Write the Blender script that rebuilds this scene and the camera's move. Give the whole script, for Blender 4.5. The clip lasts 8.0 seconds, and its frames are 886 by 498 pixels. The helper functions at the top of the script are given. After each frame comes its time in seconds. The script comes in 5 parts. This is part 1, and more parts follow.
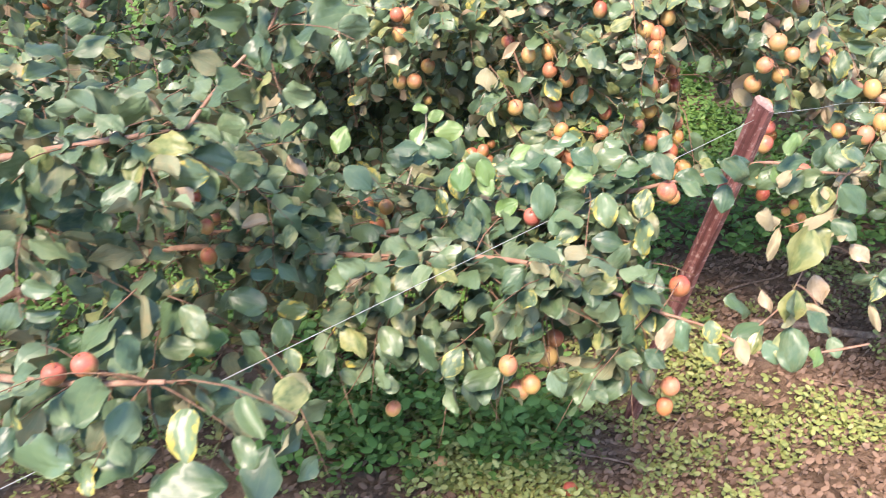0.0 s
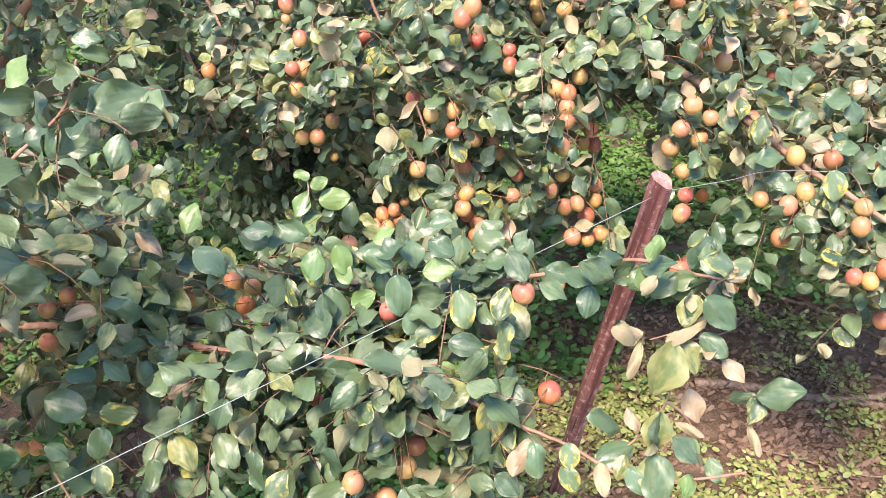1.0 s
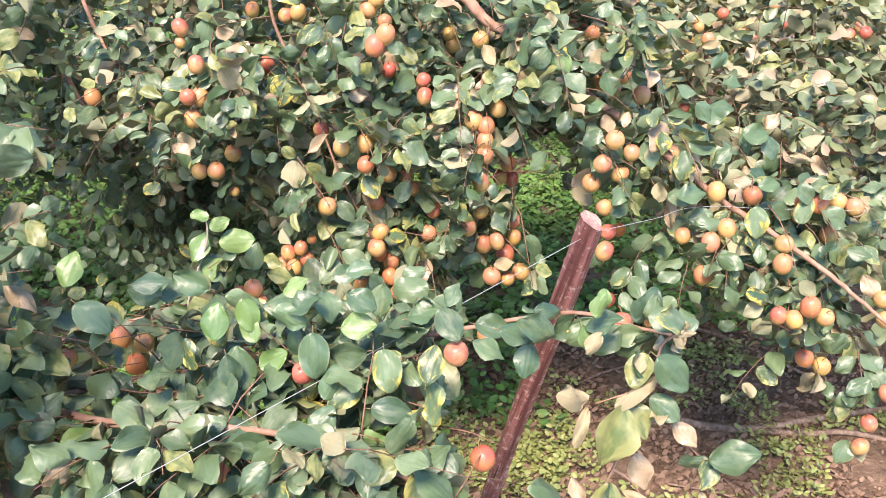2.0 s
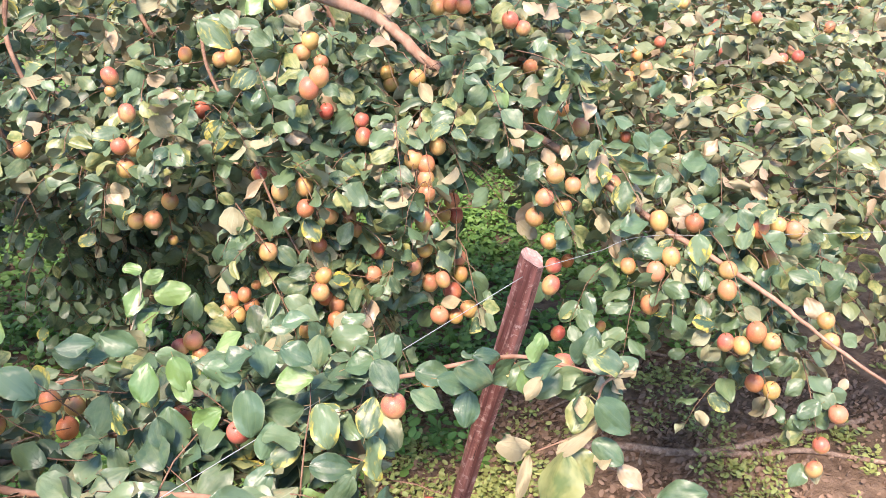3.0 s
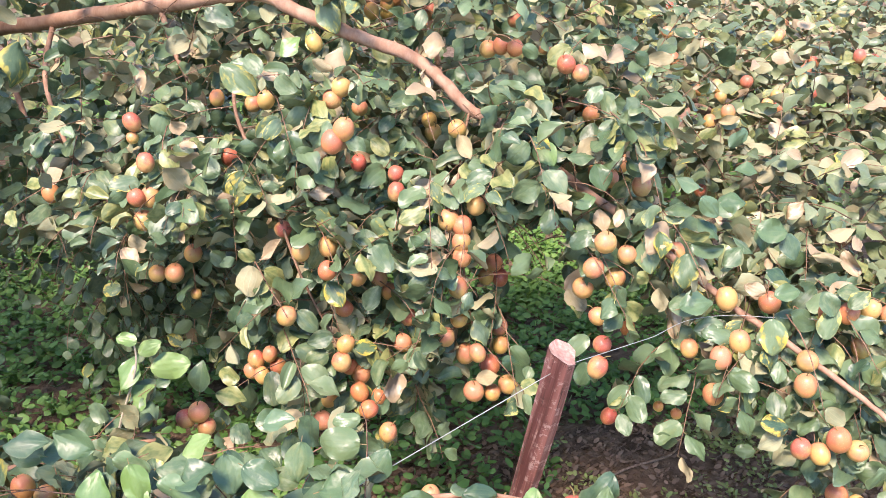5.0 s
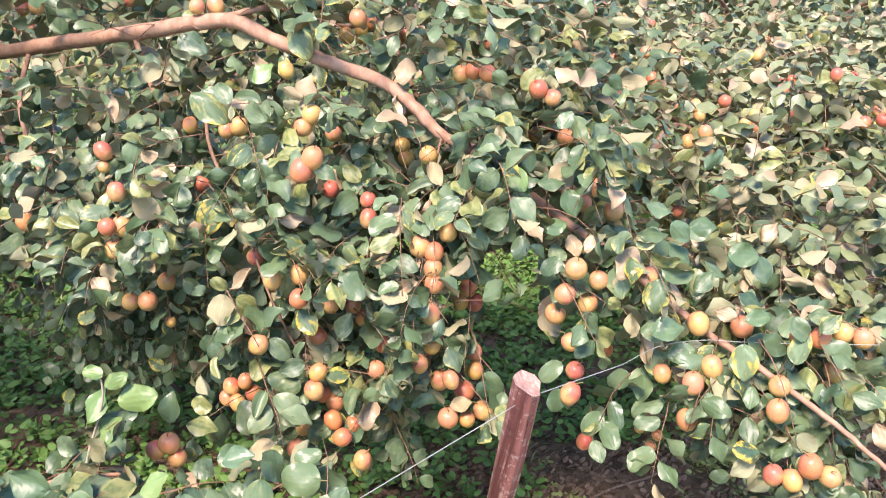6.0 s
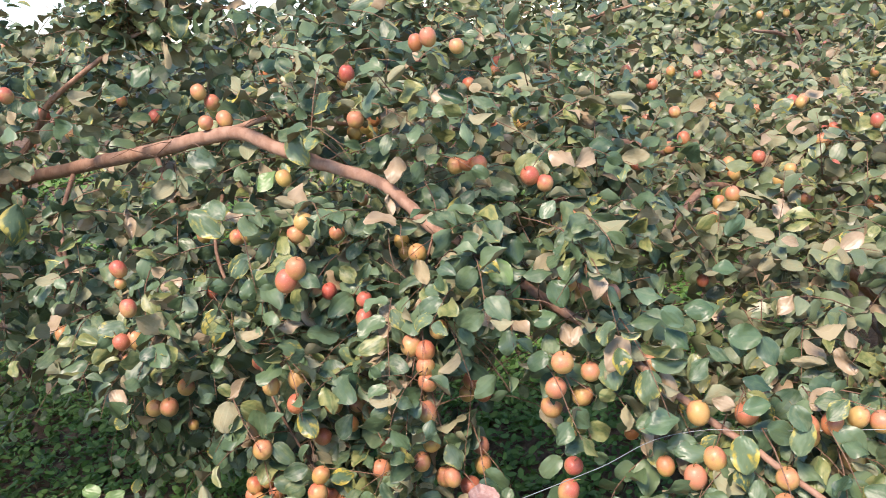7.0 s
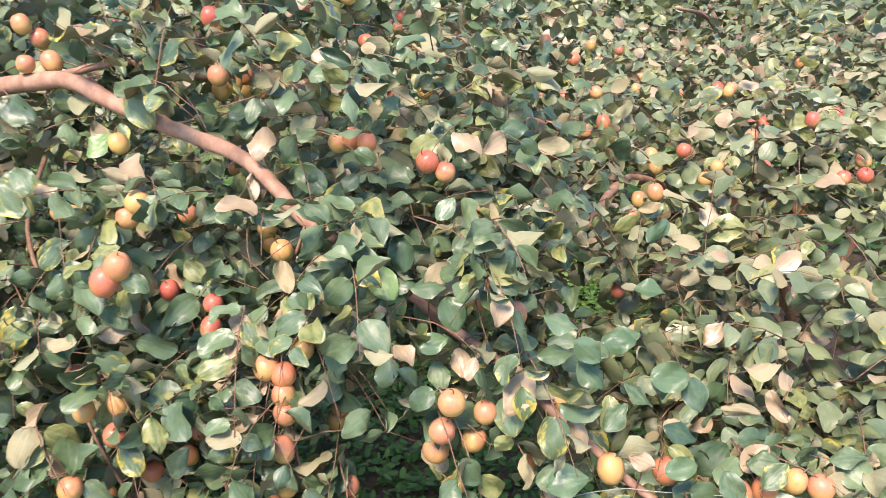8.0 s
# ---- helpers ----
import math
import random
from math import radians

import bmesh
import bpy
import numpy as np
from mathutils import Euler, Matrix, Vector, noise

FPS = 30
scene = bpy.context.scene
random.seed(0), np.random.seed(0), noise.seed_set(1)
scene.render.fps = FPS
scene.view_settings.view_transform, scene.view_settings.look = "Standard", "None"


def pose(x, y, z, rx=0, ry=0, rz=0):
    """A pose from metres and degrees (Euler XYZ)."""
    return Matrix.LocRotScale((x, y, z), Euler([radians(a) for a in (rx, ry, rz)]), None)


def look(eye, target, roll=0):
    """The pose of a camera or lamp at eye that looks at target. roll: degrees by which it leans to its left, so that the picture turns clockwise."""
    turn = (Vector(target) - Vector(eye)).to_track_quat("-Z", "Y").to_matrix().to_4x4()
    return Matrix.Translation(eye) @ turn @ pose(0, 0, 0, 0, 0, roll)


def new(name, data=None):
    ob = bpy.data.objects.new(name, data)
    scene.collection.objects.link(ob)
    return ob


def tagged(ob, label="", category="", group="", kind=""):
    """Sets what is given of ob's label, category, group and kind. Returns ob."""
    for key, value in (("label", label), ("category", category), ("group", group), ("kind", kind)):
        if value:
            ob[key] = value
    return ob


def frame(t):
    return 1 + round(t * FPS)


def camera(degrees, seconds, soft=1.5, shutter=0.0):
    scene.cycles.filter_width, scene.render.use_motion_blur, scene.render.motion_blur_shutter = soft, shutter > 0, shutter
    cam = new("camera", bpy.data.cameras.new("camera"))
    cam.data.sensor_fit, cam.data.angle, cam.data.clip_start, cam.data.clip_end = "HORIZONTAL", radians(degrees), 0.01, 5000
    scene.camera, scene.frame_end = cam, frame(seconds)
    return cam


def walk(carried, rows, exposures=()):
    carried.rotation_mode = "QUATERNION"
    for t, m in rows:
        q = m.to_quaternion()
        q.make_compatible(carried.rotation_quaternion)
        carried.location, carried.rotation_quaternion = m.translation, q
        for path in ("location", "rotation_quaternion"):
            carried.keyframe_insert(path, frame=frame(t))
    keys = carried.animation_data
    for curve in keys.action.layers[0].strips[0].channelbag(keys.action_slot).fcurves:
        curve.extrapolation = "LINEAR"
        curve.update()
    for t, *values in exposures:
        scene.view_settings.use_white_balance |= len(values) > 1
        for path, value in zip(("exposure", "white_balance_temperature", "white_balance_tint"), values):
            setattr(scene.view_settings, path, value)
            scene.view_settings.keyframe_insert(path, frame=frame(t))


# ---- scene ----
cam = camera(56.5, 8.0, soft=0.65, shutter=0.2)
PATH = [
    (0, (0.007, 0.012, 1.584), (0.018, 1.814, 0.715), -0.1),
    (0.5, (0.154, 0.138, 1.613), (0.213, 1.956, 0.781), 0.4),
    (1, (0.236, 0.19, 1.632), (0.254, 2.011, 0.804), 0.5),
    (1.5, (0.215, 0.268, 1.607), (0.37, 2.09, 0.796), 1.9),
    (1.7, (0.202, 0.294, 1.611), (0.413, 2.116, 0.816), 2.4),
    (2.8, (0.245, 0.329, 1.636), (0.578, 2.168, 0.924), 1.8),
    (3, (0.248, 0.338, 1.633), (0.603, 2.177, 0.931), 1.3),
    (3.5, (0.332, 0.372, 1.645), (0.638, 2.22, 0.944), -0.1),
    (4, (0.446, 0.412, 1.673), (0.603, 2.281, 0.976), -1.1),
    (4.5, (0.407, 0.48, 1.676), (0.539, 2.358, 1.0), -0.0),
    (4.7, (0.382, 0.509, 1.671), (0.514, 2.388, 0.999), 0.6),
    (5.8, (0.424, 0.526, 1.684), (0.559, 2.406, 1.015), 1.2),
    (6, (0.435, 0.528, 1.696), (0.576, 2.417, 1.054), 0.5),
    (6.5, (0.514, 0.535, 1.744), (0.523, 2.459, 1.195), -2.9),
    (7, (0.676, 0.547, 1.779), (0.546, 2.473, 1.256), -5.7),
    (7.5, (0.726, 0.664, 1.778), (0.677, 2.579, 1.203), -3.5),
    (8, (0.707, 0.856, 1.766), (0.809, 2.75, 1.132), -0.4),
]
walk(cam, [(t, look(eye, target, roll)) for t, eye, target, roll in PATH], exposures=[(t, stops, 6650, tint) for t, stops, tint in ((0.0, 1.88, 18), (1.0, 1.85, 18), (4.5, 1.86, 19), (6.5, 1.86, 18), (7.0, 1.30, 16), (7.5, 1.30, 16), (8.0, 1.62, 17))])

# ---- sky and sun ----
SUN_UP, SUN_FROM = radians(52), radians(205)  # hazy sun behind the viewer
world = bpy.data.worlds.new("sky")
scene.world = world
world.use_nodes = True
wn = world.node_tree.nodes
sky = wn.new("ShaderNodeTexSky")
sky.sky_type, sky.sun_disc = "NISHITA", False
sky.sun_elevation, sky.sun_rotation = SUN_UP, SUN_FROM
sky.dust_density, sky.air_density, sky.ozone_density = 0.4, 1.0, 2.0
sky.altitude = 1200
wn["Background"].inputs["Strength"].default_value = 0.125
world.node_tree.links.new(sky.outputs["Color"], wn["Background"].inputs["Color"])
sun = new("sun", bpy.data.lights.new("sun", "SUN"))
sun.data.energy, sun.data.angle, sun.data.color = 2.75, radians(18), (1.0, 0.835, 0.715)
sun_dir = Vector((math.sin(SUN_FROM) * math.cos(SUN_UP), math.cos(SUN_FROM) * math.cos(SUN_UP), math.sin(SUN_UP)))
sun.matrix_world = look(sun_dir * 30, (0, 0, 0))


# ---- materials ----
class Nodes:
    """A small helper to write node materials in few lines."""

    def __init__(self, name):
        self.mat = bpy.data.materials.new(name)
        self.mat.use_nodes = True
        self.tree = self.mat.node_tree
        self.shader = self.tree.nodes["Principled BSDF"]

    def add(self, kind, **inputs):
        n = self.tree.nodes.new("ShaderNode" + kind)
        for k, v in inputs.items():
            self.put(n, k, v)
        return n

    def put(self, n, key, v):
        socket = n.inputs[int(key[1:])] if key[0] == "i" and key[1:].isdigit() else n.inputs[key.replace("_", " ")]
        if isinstance(v, bpy.types.NodeSocket):
            self.tree.links.new(v, socket)
        else:
            socket.default_value = v

    def math(self, op, a, b=0.0, c=0.0):
        n = self.add("Math", i0=a, i1=b, i2=c)
        n.operation = op
        return n.outputs[0]

    def mix(self, f, a, b):
        n = self.add("MixRGB")
        for k, v in (("Fac", f), ("Color1", a), ("Color2", b)):
            self.put(n, k, v if isinstance(v, (bpy.types.NodeSocket, float, int)) else (*v, 1))
        return n.outputs[0]

    def step(self, v, lo, hi):
        n = self.add("MapRange", Value=v, From_Min=lo, From_Max=hi)
        n.interpolation_type = "SMOOTHSTEP"
        return n.outputs[0]

    def noise(self, scale, detail=3.0, rough=0.55, vector=None):
        n = self.add("TexNoise", Scale=scale, Detail=detail, Roughness=rough)
        self.put(n, "Vector", vector if vector else self.coords())
        return n.outputs["Fac"]

    def coords(self, kind="Object"):
        return self.add("TexCoord").outputs[kind]

    def chance(self):
        """A number from 0 to 1 of its own for each object and each island."""
        s = self.math("ADD", self.add("ObjectInfo").outputs["Random"], self.add("NewGeometry").outputs["Random Per Island"])
        return self.math("FRACT", s)

    def again(self, r, k):
        return self.math("FRACT", self.math("MULTIPLY", r, k))

    def bump(self, height, strength, distance=0.002):
        b = self.add("Bump", Strength=strength, Distance=distance, Height=height)
        self.put(self.shader, "Normal", b.outputs[0])

    def done(self, color, rough=0.5, spec=0.5, **more):
        for k, v in (("Base Color", color if isinstance(color, bpy.types.NodeSocket) else (*color, 1)), ("Roughness", rough), ("Specular IOR Level", spec)):
            self.put(self.shader, k, v)
        for k, v in more.items():
            self.put(self.shader, k, v)
        return self.mat


def leaf_top(name, dark, light, yellow=0.0, dry=0.0, olive=0.0):
    """The upper side of a leaf: waxy green with three long veins; yellow, dry and olive are the shares of such leaves."""
    n = Nodes(name)
    r = n.chance()
    r2, r3, r4, r5 = n.again(r, 7.31), n.again(r, 17.7), n.again(r, 31.3), n.again(r, 43.7)
    uv = n.add("SeparateXYZ", Vector=n.coords("UV"))
    across = n.math("ABSOLUTE", n.math("SUBTRACT", uv.outputs[0], 0.5))
    own = n.add("VectorMath", i0=n.coords("UV"), i1=n.add("CombineXYZ", X=n.math("MULTIPLY", r2, 9.0), Y=n.math("MULTIPLY", r3, 9.0)).outputs[0]).outputs[0]
    long_way = n.add("Mapping", Vector=own)
    long_way.inputs["Scale"].default_value = (1.35, 1.0, 1.0)
    blotch = n.noise(2.6, 3.0, 0.6, own)
    stain = n.noise(2.9, 2.5, 0.55, long_way.outputs[0])
    fine = n.noise(110.0, 3.0)
    # the three nerves and the swollen fields between them
    side = n.math("ABSOLUTE", n.math("SUBTRACT", across, 0.21))
    near_vein = n.math("MINIMUM", across, n.math("ADD", side, 0.006))
    vein = n.math("SUBTRACT", 1.0, n.step(near_vein, 0.004, 0.026))
    field = n.step(near_vein, 0.0, 0.10)
    green = n.mix(n.math("POWER", r2, 1.35), dark, light)
    green = n.mix(n.math("MULTIPLY", n.again(r, 11.9), 0.5), green, tuple(v * k for v, k in zip(light, (0.78, 0.80, 0.52))))
    green = n.mix(n.math("MULTIPLY", n.step(blotch, 0.42, 0.70), 0.28), green, (0.130, 0.205, 0.080))
    pale = n.math("MULTIPLY", n.math("MULTIPLY", n.step(stain, 0.38, 0.76), n.step(r4, 0.40, 0.90)), n.math("ADD", 0.34, n.math("MULTIPLY", field, 0.16)))
    green = n.mix(pale, green, n.mix(r5, (0.26, 0.275, 0.115), (0.24, 0.30, 0.20)))
    green = n.mix(n.math("MULTIPLY", n.step(fine, 0.45, 0.75), 0.20), green, (0.17, 0.20, 0.09))
    green = n.mix(n.math("MULTIPLY", vein, 0.12), green, (0.20, 0.25, 0.11))
    rim = n.math("MULTIPLY", n.step(across, 0.43, 0.50), n.math("MULTIPLY", n.step(r5, 0.55, 0.95), 0.32))
    green = n.mix(rim, green, (0.36, 0.36, 0.18))
    # yellow that eats in from the margin between the side nerves, which stay green like fingers
    reach = n.math("ADD", n.math("MULTIPLY", across, 0.75), n.math("ADD", n.math("MULTIPLY", n.math("SUBTRACT", stain, 0.5), 1.7), n.math("MULTIPLY", n.math("SUBTRACT", uv.outputs[1], 0.45), 0.22)))
    patch = n.step(reach, n.math("ADD", 0.10, n.math("MULTIPLY", r5, 0.20)), n.math("ADD", 0.40, n.math("MULTIPLY", r5, 0.20)))
    slant = n.math("SUBTRACT", n.math("MULTIPLY", uv.outputs[1], 30.0), n.math("MULTIPLY", across, 26.0))
    finger = n.step(n.math("ADD", n.math("SINE", slant), n.math("MULTIPLY", n.math("SUBTRACT", blotch, 0.5), 1.6)), 0.05, 0.75)
    finger = n.math("MULTIPLY", finger, n.math("SUBTRACT", 1.0, n.step(across, 0.34, 0.46)))
    patch = n.math("MULTIPLY", patch, n.math("SUBTRACT", 1.0, n.math("MULTIPLY", finger, n.math("ADD", 0.35, n.math("MULTIPLY", r4, 0.6)))))
    gold = n.mix(r4, (0.54, 0.42, 0.055), (0.42, 0.39, 0.10))
    gold = n.mix(n.math("MULTIPLY", n.step(blotch, 0.4, 0.7), 0.4), gold, (0.36, 0.37, 0.08))
    color = n.mix(n.math("MULTIPLY", n.math("MULTIPLY", patch, n.math("LESS_THAN", r3, yellow)), 0.82), green, gold)
    sallow = n.mix(n.step(n.math("ADD", stain, n.math("MULTIPLY", across, 0.35)), 0.36, 0.72), (0.100, 0.145, 0.042), (0.27, 0.28, 0.10))
    color = n.mix(n.math("MULTIPLY", n.math("LESS_THAN", n.again(r, 61.3), olive), 0.85), color, sallow)
    tan = n.mix(blotch, (0.27, 0.19, 0.11), (0.42, 0.345, 0.215))
    color = n.mix(n.math("LESS_THAN", n.again(r, 53.9), dry), color, tan)
    n.bump(n.math("ADD", n.math("MULTIPLY", field, 0.10), n.math("ADD", n.math("MULTIPLY", blotch, 0.6), n.math("MULTIPLY", fine, 0.05))), 0.45, 0.004)
    rough = n.math("ADD", n.math("ADD", 0.31, n.math("MULTIPLY", r4, 0.14)), n.math("MULTIPLY", blotch, 0.14))
    return n.done(color, rough, 0.55, Coat_Weight=0.12, Coat_Roughness=0.32)


def leaf_under(name, tint=(0.235, 0.265, 0.155), warm=(0.36, 0.300, 0.185)):
    """The felted, pale underside."""
    n = Nodes(name)
    r = n.chance()
    uv = n.add("SeparateXYZ", Vector=n.coords("UV"))
    across = n.math("ABSOLUTE", n.math("SUBTRACT", uv.outputs[0], 0.5))
    side = n.math("ABSOLUTE", n.math("SUBTRACT", across, 0.21))
    near_vein = n.math("MINIMUM", across, n.math("ADD", side, 0.006))
    vein = n.math("SUBTRACT", 1.0, n.step(near_vein, 0.006, 0.03))
    own = n.add("VectorMath", i0=n.coords("UV"), i1=n.add("CombineXYZ", X=n.math("MULTIPLY", r, 9.0)).outputs[0]).outputs[0]
    cloud = n.noise(2.5, 4.0, 0.6, own)
    color = n.mix(n.math("POWER", n.again(r, 5.7), 2.2), tint, warm)
    color = n.mix(n.math("MULTIPLY", n.step(cloud, 0.40, 0.70), 0.55), color, (0.27, 0.235, 0.12))
    color = n.mix(n.math("MULTIPLY", n.step(n.noise(140.0), 0.5, 0.8), 0.35), color, (0.32, 0.25, 0.13))
    color = n.mix(n.math("MULTIPLY", vein, 0.15), color, (0.48, 0.43, 0.28))
    n.bump(n.math("ADD", n.math("MULTIPLY", vein, 0.12), cloud), 0.5, 0.003)
    return n.done(color, 0.7, 0.3)


def fruit_skin(name, blush, ground_tone, share):
    """Jujube skin: a yellow ground with an orange to red blush from one side, fine dots and streaks."""
    n = Nodes(name)
    r = n.chance()
    p = n.add("SeparateXYZ", Vector=n.coords("Object"))
    cloud = n.noise(55.0, 4.0)
    lean = n.math("ADD", n.math("MULTIPLY", p.outputs[2], 24.0), n.math("MULTIPLY", p.outputs[0], 12.0))
    amount = n.math("ADD", n.math("ADD", lean, n.math("MULTIPLY", n.math("SUBTRACT", cloud, 0.5), 1.7)), n.math("ADD", n.math("MULTIPLY", r, 0.7), share))
    color = n.mix(n.step(amount, 0.1, 1.0), ground_tone, blush)
    color = n.mix(n.math("MULTIPLY", n.step(n.again(r, 9.1), 0.72, 0.8), 0.55), color, (0.46, 0.085, 0.055))
    dots = n.add("TexVoronoi", Scale=420.0, Vector=n.coords("Object"))
    color = n.mix(n.math("MULTIPLY", n.math("SUBTRACT", 1.0, n.step(dots.outputs["Distance"], 0.10, 0.28)), 0.35), color, (0.72, 0.55, 0.28))
    color = n.mix(n.math("MULTIPLY", n.step(n.noise(120.0, 5.0), 0.60, 0.72), 0.30), color, (0.28, 0.11, 0.05))
    n.bump(n.math("ADD", cloud, n.math("MULTIPLY", n.noise(300.0, 3.0), 0.3)), 0.4, 0.0015)
    return n.done(color, n.math("ADD", 0.30, n.math("MULTIPLY", cloud, 0.2)), 0.5)


def bark(name, a, b, scale=40.0, stretch=6.0, rough=0.75):
    n = Nodes(name)
    m = n.add("Mapping", Vector=n.coords("Object"))
    m.inputs["Scale"].default_value = (1, 1, 1 / stretch)
    streak = n.noise(scale * 3, 5.0, 0.6, m.outputs[0])
    patch = n.noise(scale * 0.5, 3.0)
    color = n.mix(n.step(streak, 0.35, 0.7), a, b)
    color = n.mix(n.math("MULTIPLY", n.step(patch, 0.5, 0.7), 0.45), color, tuple(0.55 * v for v in a))
    n.bump(streak, 0.6, 0.003)
    return n.done(color, rough, 0.35)


def split_wood():
    """Red-brown heartwood, silvered along the grain, with dark cracks."""
    n = Nodes("split_wood")
    grain = []
    for scale, stretch in ((70.0, 26.0), (210.0, 40.0)):
        upright = n.add("Mapping", Vector=n.coords("Object"))  # the grain runs along the leaning post
        upright.inputs["Rotation"].default_value = (radians(-23), radians(-4), 0)
        m = n.add("Mapping", Vector=upright.outputs[0])
        m.inputs["Scale"].default_value = (1, 1, 1 / stretch)
        grain.append(n.noise(scale, 4.0, 0.6, m.outputs[0]))
    color = n.mix(n.step(grain[0], 0.35, 0.68), (0.11, 0.040, 0.037), (0.30, 0.130, 0.112))
    color = n.mix(n.math("MULTIPLY", n.step(n.noise(34.0, 4.0, 0.65), 0.50, 0.66), 0.55), color, (0.060, 0.022, 0.022))
    color = n.mix(n.math("MULTIPLY", n.step(grain[1], 0.54, 0.68), 0.45), color, (0.40, 0.24, 0.21))
    flake = n.math("MULTIPLY", n.step(n.noise(58.0, 5.0, 0.7), 0.52, 0.60), n.step(grain[0], 0.38, 0.58))
    color = n.mix(n.math("MULTIPLY", flake, 0.75), color, (0.52, 0.38, 0.34))
    color = n.mix(n.math("SUBTRACT", 1.0, n.step(grain[1], 0.30, 0.40)), color, (0.030, 0.013, 0.012))
    n.bump(n.math("ADD", grain[0], n.math("MULTIPLY", grain[1], 0.6)), 0.7, 0.003)
    return n.done(color, 0.5, 0.4)


def soil_material():
    n = Nodes("soil")
    big, mid, fine = n.noise(1.6, 4.0), n.noise(14.0, 5.0, 0.6), n.noise(90.0, 5.0, 0.7)
    color = n.mix(n.step(mid, 0.3, 0.7), (0.100, 0.066, 0.042), (0.25, 0.175, 0.118))
    color = n.mix(n.math("MULTIPLY", n.step(fine, 0.5, 0.75), 0.6), color, (0.31, 0.23, 0.16))
    color = n.mix(n.math("MULTIPLY", n.step(big, 0.5, 0.7), 0.5), color, (0.055, 0.05, 0.025))
    n.bump(n.math("ADD", mid, n.math("MULTIPLY", fine, 0.6)), 0.9, 0.02)
    return n.done(color, 0.95, 0.2)


def plain(name, a, b, scale=30.0, rough=0.6, spec=0.4):
    """Two tones mixed by a noise and by chance."""
    n = Nodes(name)
    color = n.mix(n.math("MULTIPLY", n.math("ADD", n.noise(scale), n.chance()), 0.5), a, b)
    return n.done(color, rough, spec)


DARK, LIGHT = (0.028, 0.070, 0.040), (0.142, 0.216, 0.118)
LEAF_TOP = leaf_top("leaf_top", DARK, LIGHT, 0.07, 0.05, 0.14)
LEAF_UNDER = leaf_under("leaf_under")
GREEN_UNDER = leaf_under("green_leaf_under", (0.150, 0.190, 0.105), (0.250, 0.250, 0.150))
PALE_TOP = leaf_top("pale_leaf_top", (0.065, 0.112, 0.062), (0.225, 0.265, 0.145), 0.08, 0.08, 0.17)
LUSH_TOP = leaf_top("lush_leaf_top", DARK, LIGHT, 0.05, 0.02, 0.06)
STRIPED_TOP = leaf_top("striped_leaf_top", DARK, LIGHT, 1.1, 0.0)
PLAIN_TOP = leaf_top("plain_leaf_top", DARK, (0.105, 0.185, 0.100), 0.04, 0.0)
YOUNG_TOP = leaf_top("young_leaf_top", (0.095, 0.195, 0.060), (0.175, 0.285, 0.095), 0.0, 0.0)
OLIVE_TOP = leaf_top("olive_leaf_top", DARK, LIGHT, 0.0, 0.0, 1.1)
DRY_TOP = leaf_top("dry_leaf_top", DARK, LIGHT, 0.0, 1.1)
DRY_UNDER = leaf_under("dry_leaf_under", (0.31, 0.270, 0.155), (0.40, 0.335, 0.210))
PETIOLE = plain("petiole", (0.22, 0.13, 0.07), (0.20, 0.20, 0.08))
TWIG = bark("twig_bark", (0.16, 0.090, 0.055), (0.30, 0.19, 0.12), 60.0)
LIMB = bark("limb_bark", (0.29, 0.165, 0.105), (0.42, 0.265, 0.18), 16.0, 2.0)
PALE_TWIG = bark("pale_twig", (0.36, 0.33, 0.24), (0.50, 0.46, 0.36), 60.0)
DEAD_WOOD = bark("dead_wood", (0.19, 0.125, 0.085), (0.40, 0.29, 0.205), 22.0, 1.0, 0.85)
OLD_BARK = bark("old_bark", (0.13, 0.085, 0.06), (0.26, 0.19, 0.14), 20.0)
SKINS = [
    fruit_skin("orange_skin", (0.57, 0.235, 0.130), (0.56, 0.365, 0.125), 0.10),
    fruit_skin("yellow_skin", (0.55, 0.235, 0.11), (0.54, 0.365, 0.105), 0.05),
    fruit_skin("red_skin", (0.50, 0.135, 0.09), (0.55, 0.33, 0.13), 0.18),
]
STALK = plain("stalk", (0.20, 0.13, 0.05), (0.24, 0.22, 0.08))
CALYX = plain("calyx", (0.05, 0.03, 0.02), (0.12, 0.07, 0.04))
SOIL = soil_material()
WEED = plain("weed_leaf", (0.15, 0.21, 0.05), (0.35, 0.37, 0.13), 20.0, 0.55)
GRASS = plain("grass_leaf", (0.055, 0.150, 0.030), (0.165, 0.295, 0.066), 20.0, 0.55)
LITTER = plain("dead_leaf", (0.10, 0.062, 0.038), (0.33, 0.225, 0.150), 40.0, 0.8)
WOOD = split_wood()
CUT = bark("cut_wood", (0.36, 0.20, 0.16), (0.52, 0.36, 0.29), 50.0, 1.0, 0.7)
WIRE = plain("wire_steel", (0.26, 0.29, 0.27), (0.44, 0.47, 0.45), 200.0, 0.4, 0.6)


# ---- building helpers ----
GROUND_Z = 0.05
rng = np.random.default_rng(7)


def part(name, mesh, parent, label=""):
    """Links a mesh, whose vertices are in the world's metres, as one object under a thing or a part."""
    ob = new(name, mesh)
    if parent:
        ob.parent = parent
        ob.matrix_parent_inverse = Matrix.Translation(-base_of(parent))
    return tagged(ob, label)


def base_of(ob):
    v = Vector()
    while ob:
        v += ob.location
        ob = ob.parent if not ob.matrix_parent_inverse.translation.length else None
    return v


def thing(name, x, y, z, label, category, group="", kind=""):
    ob = new(name)
    ob.location, ob.empty_display_size = (x, y, z), 0.1
    return tagged(ob, label, category, group, kind)


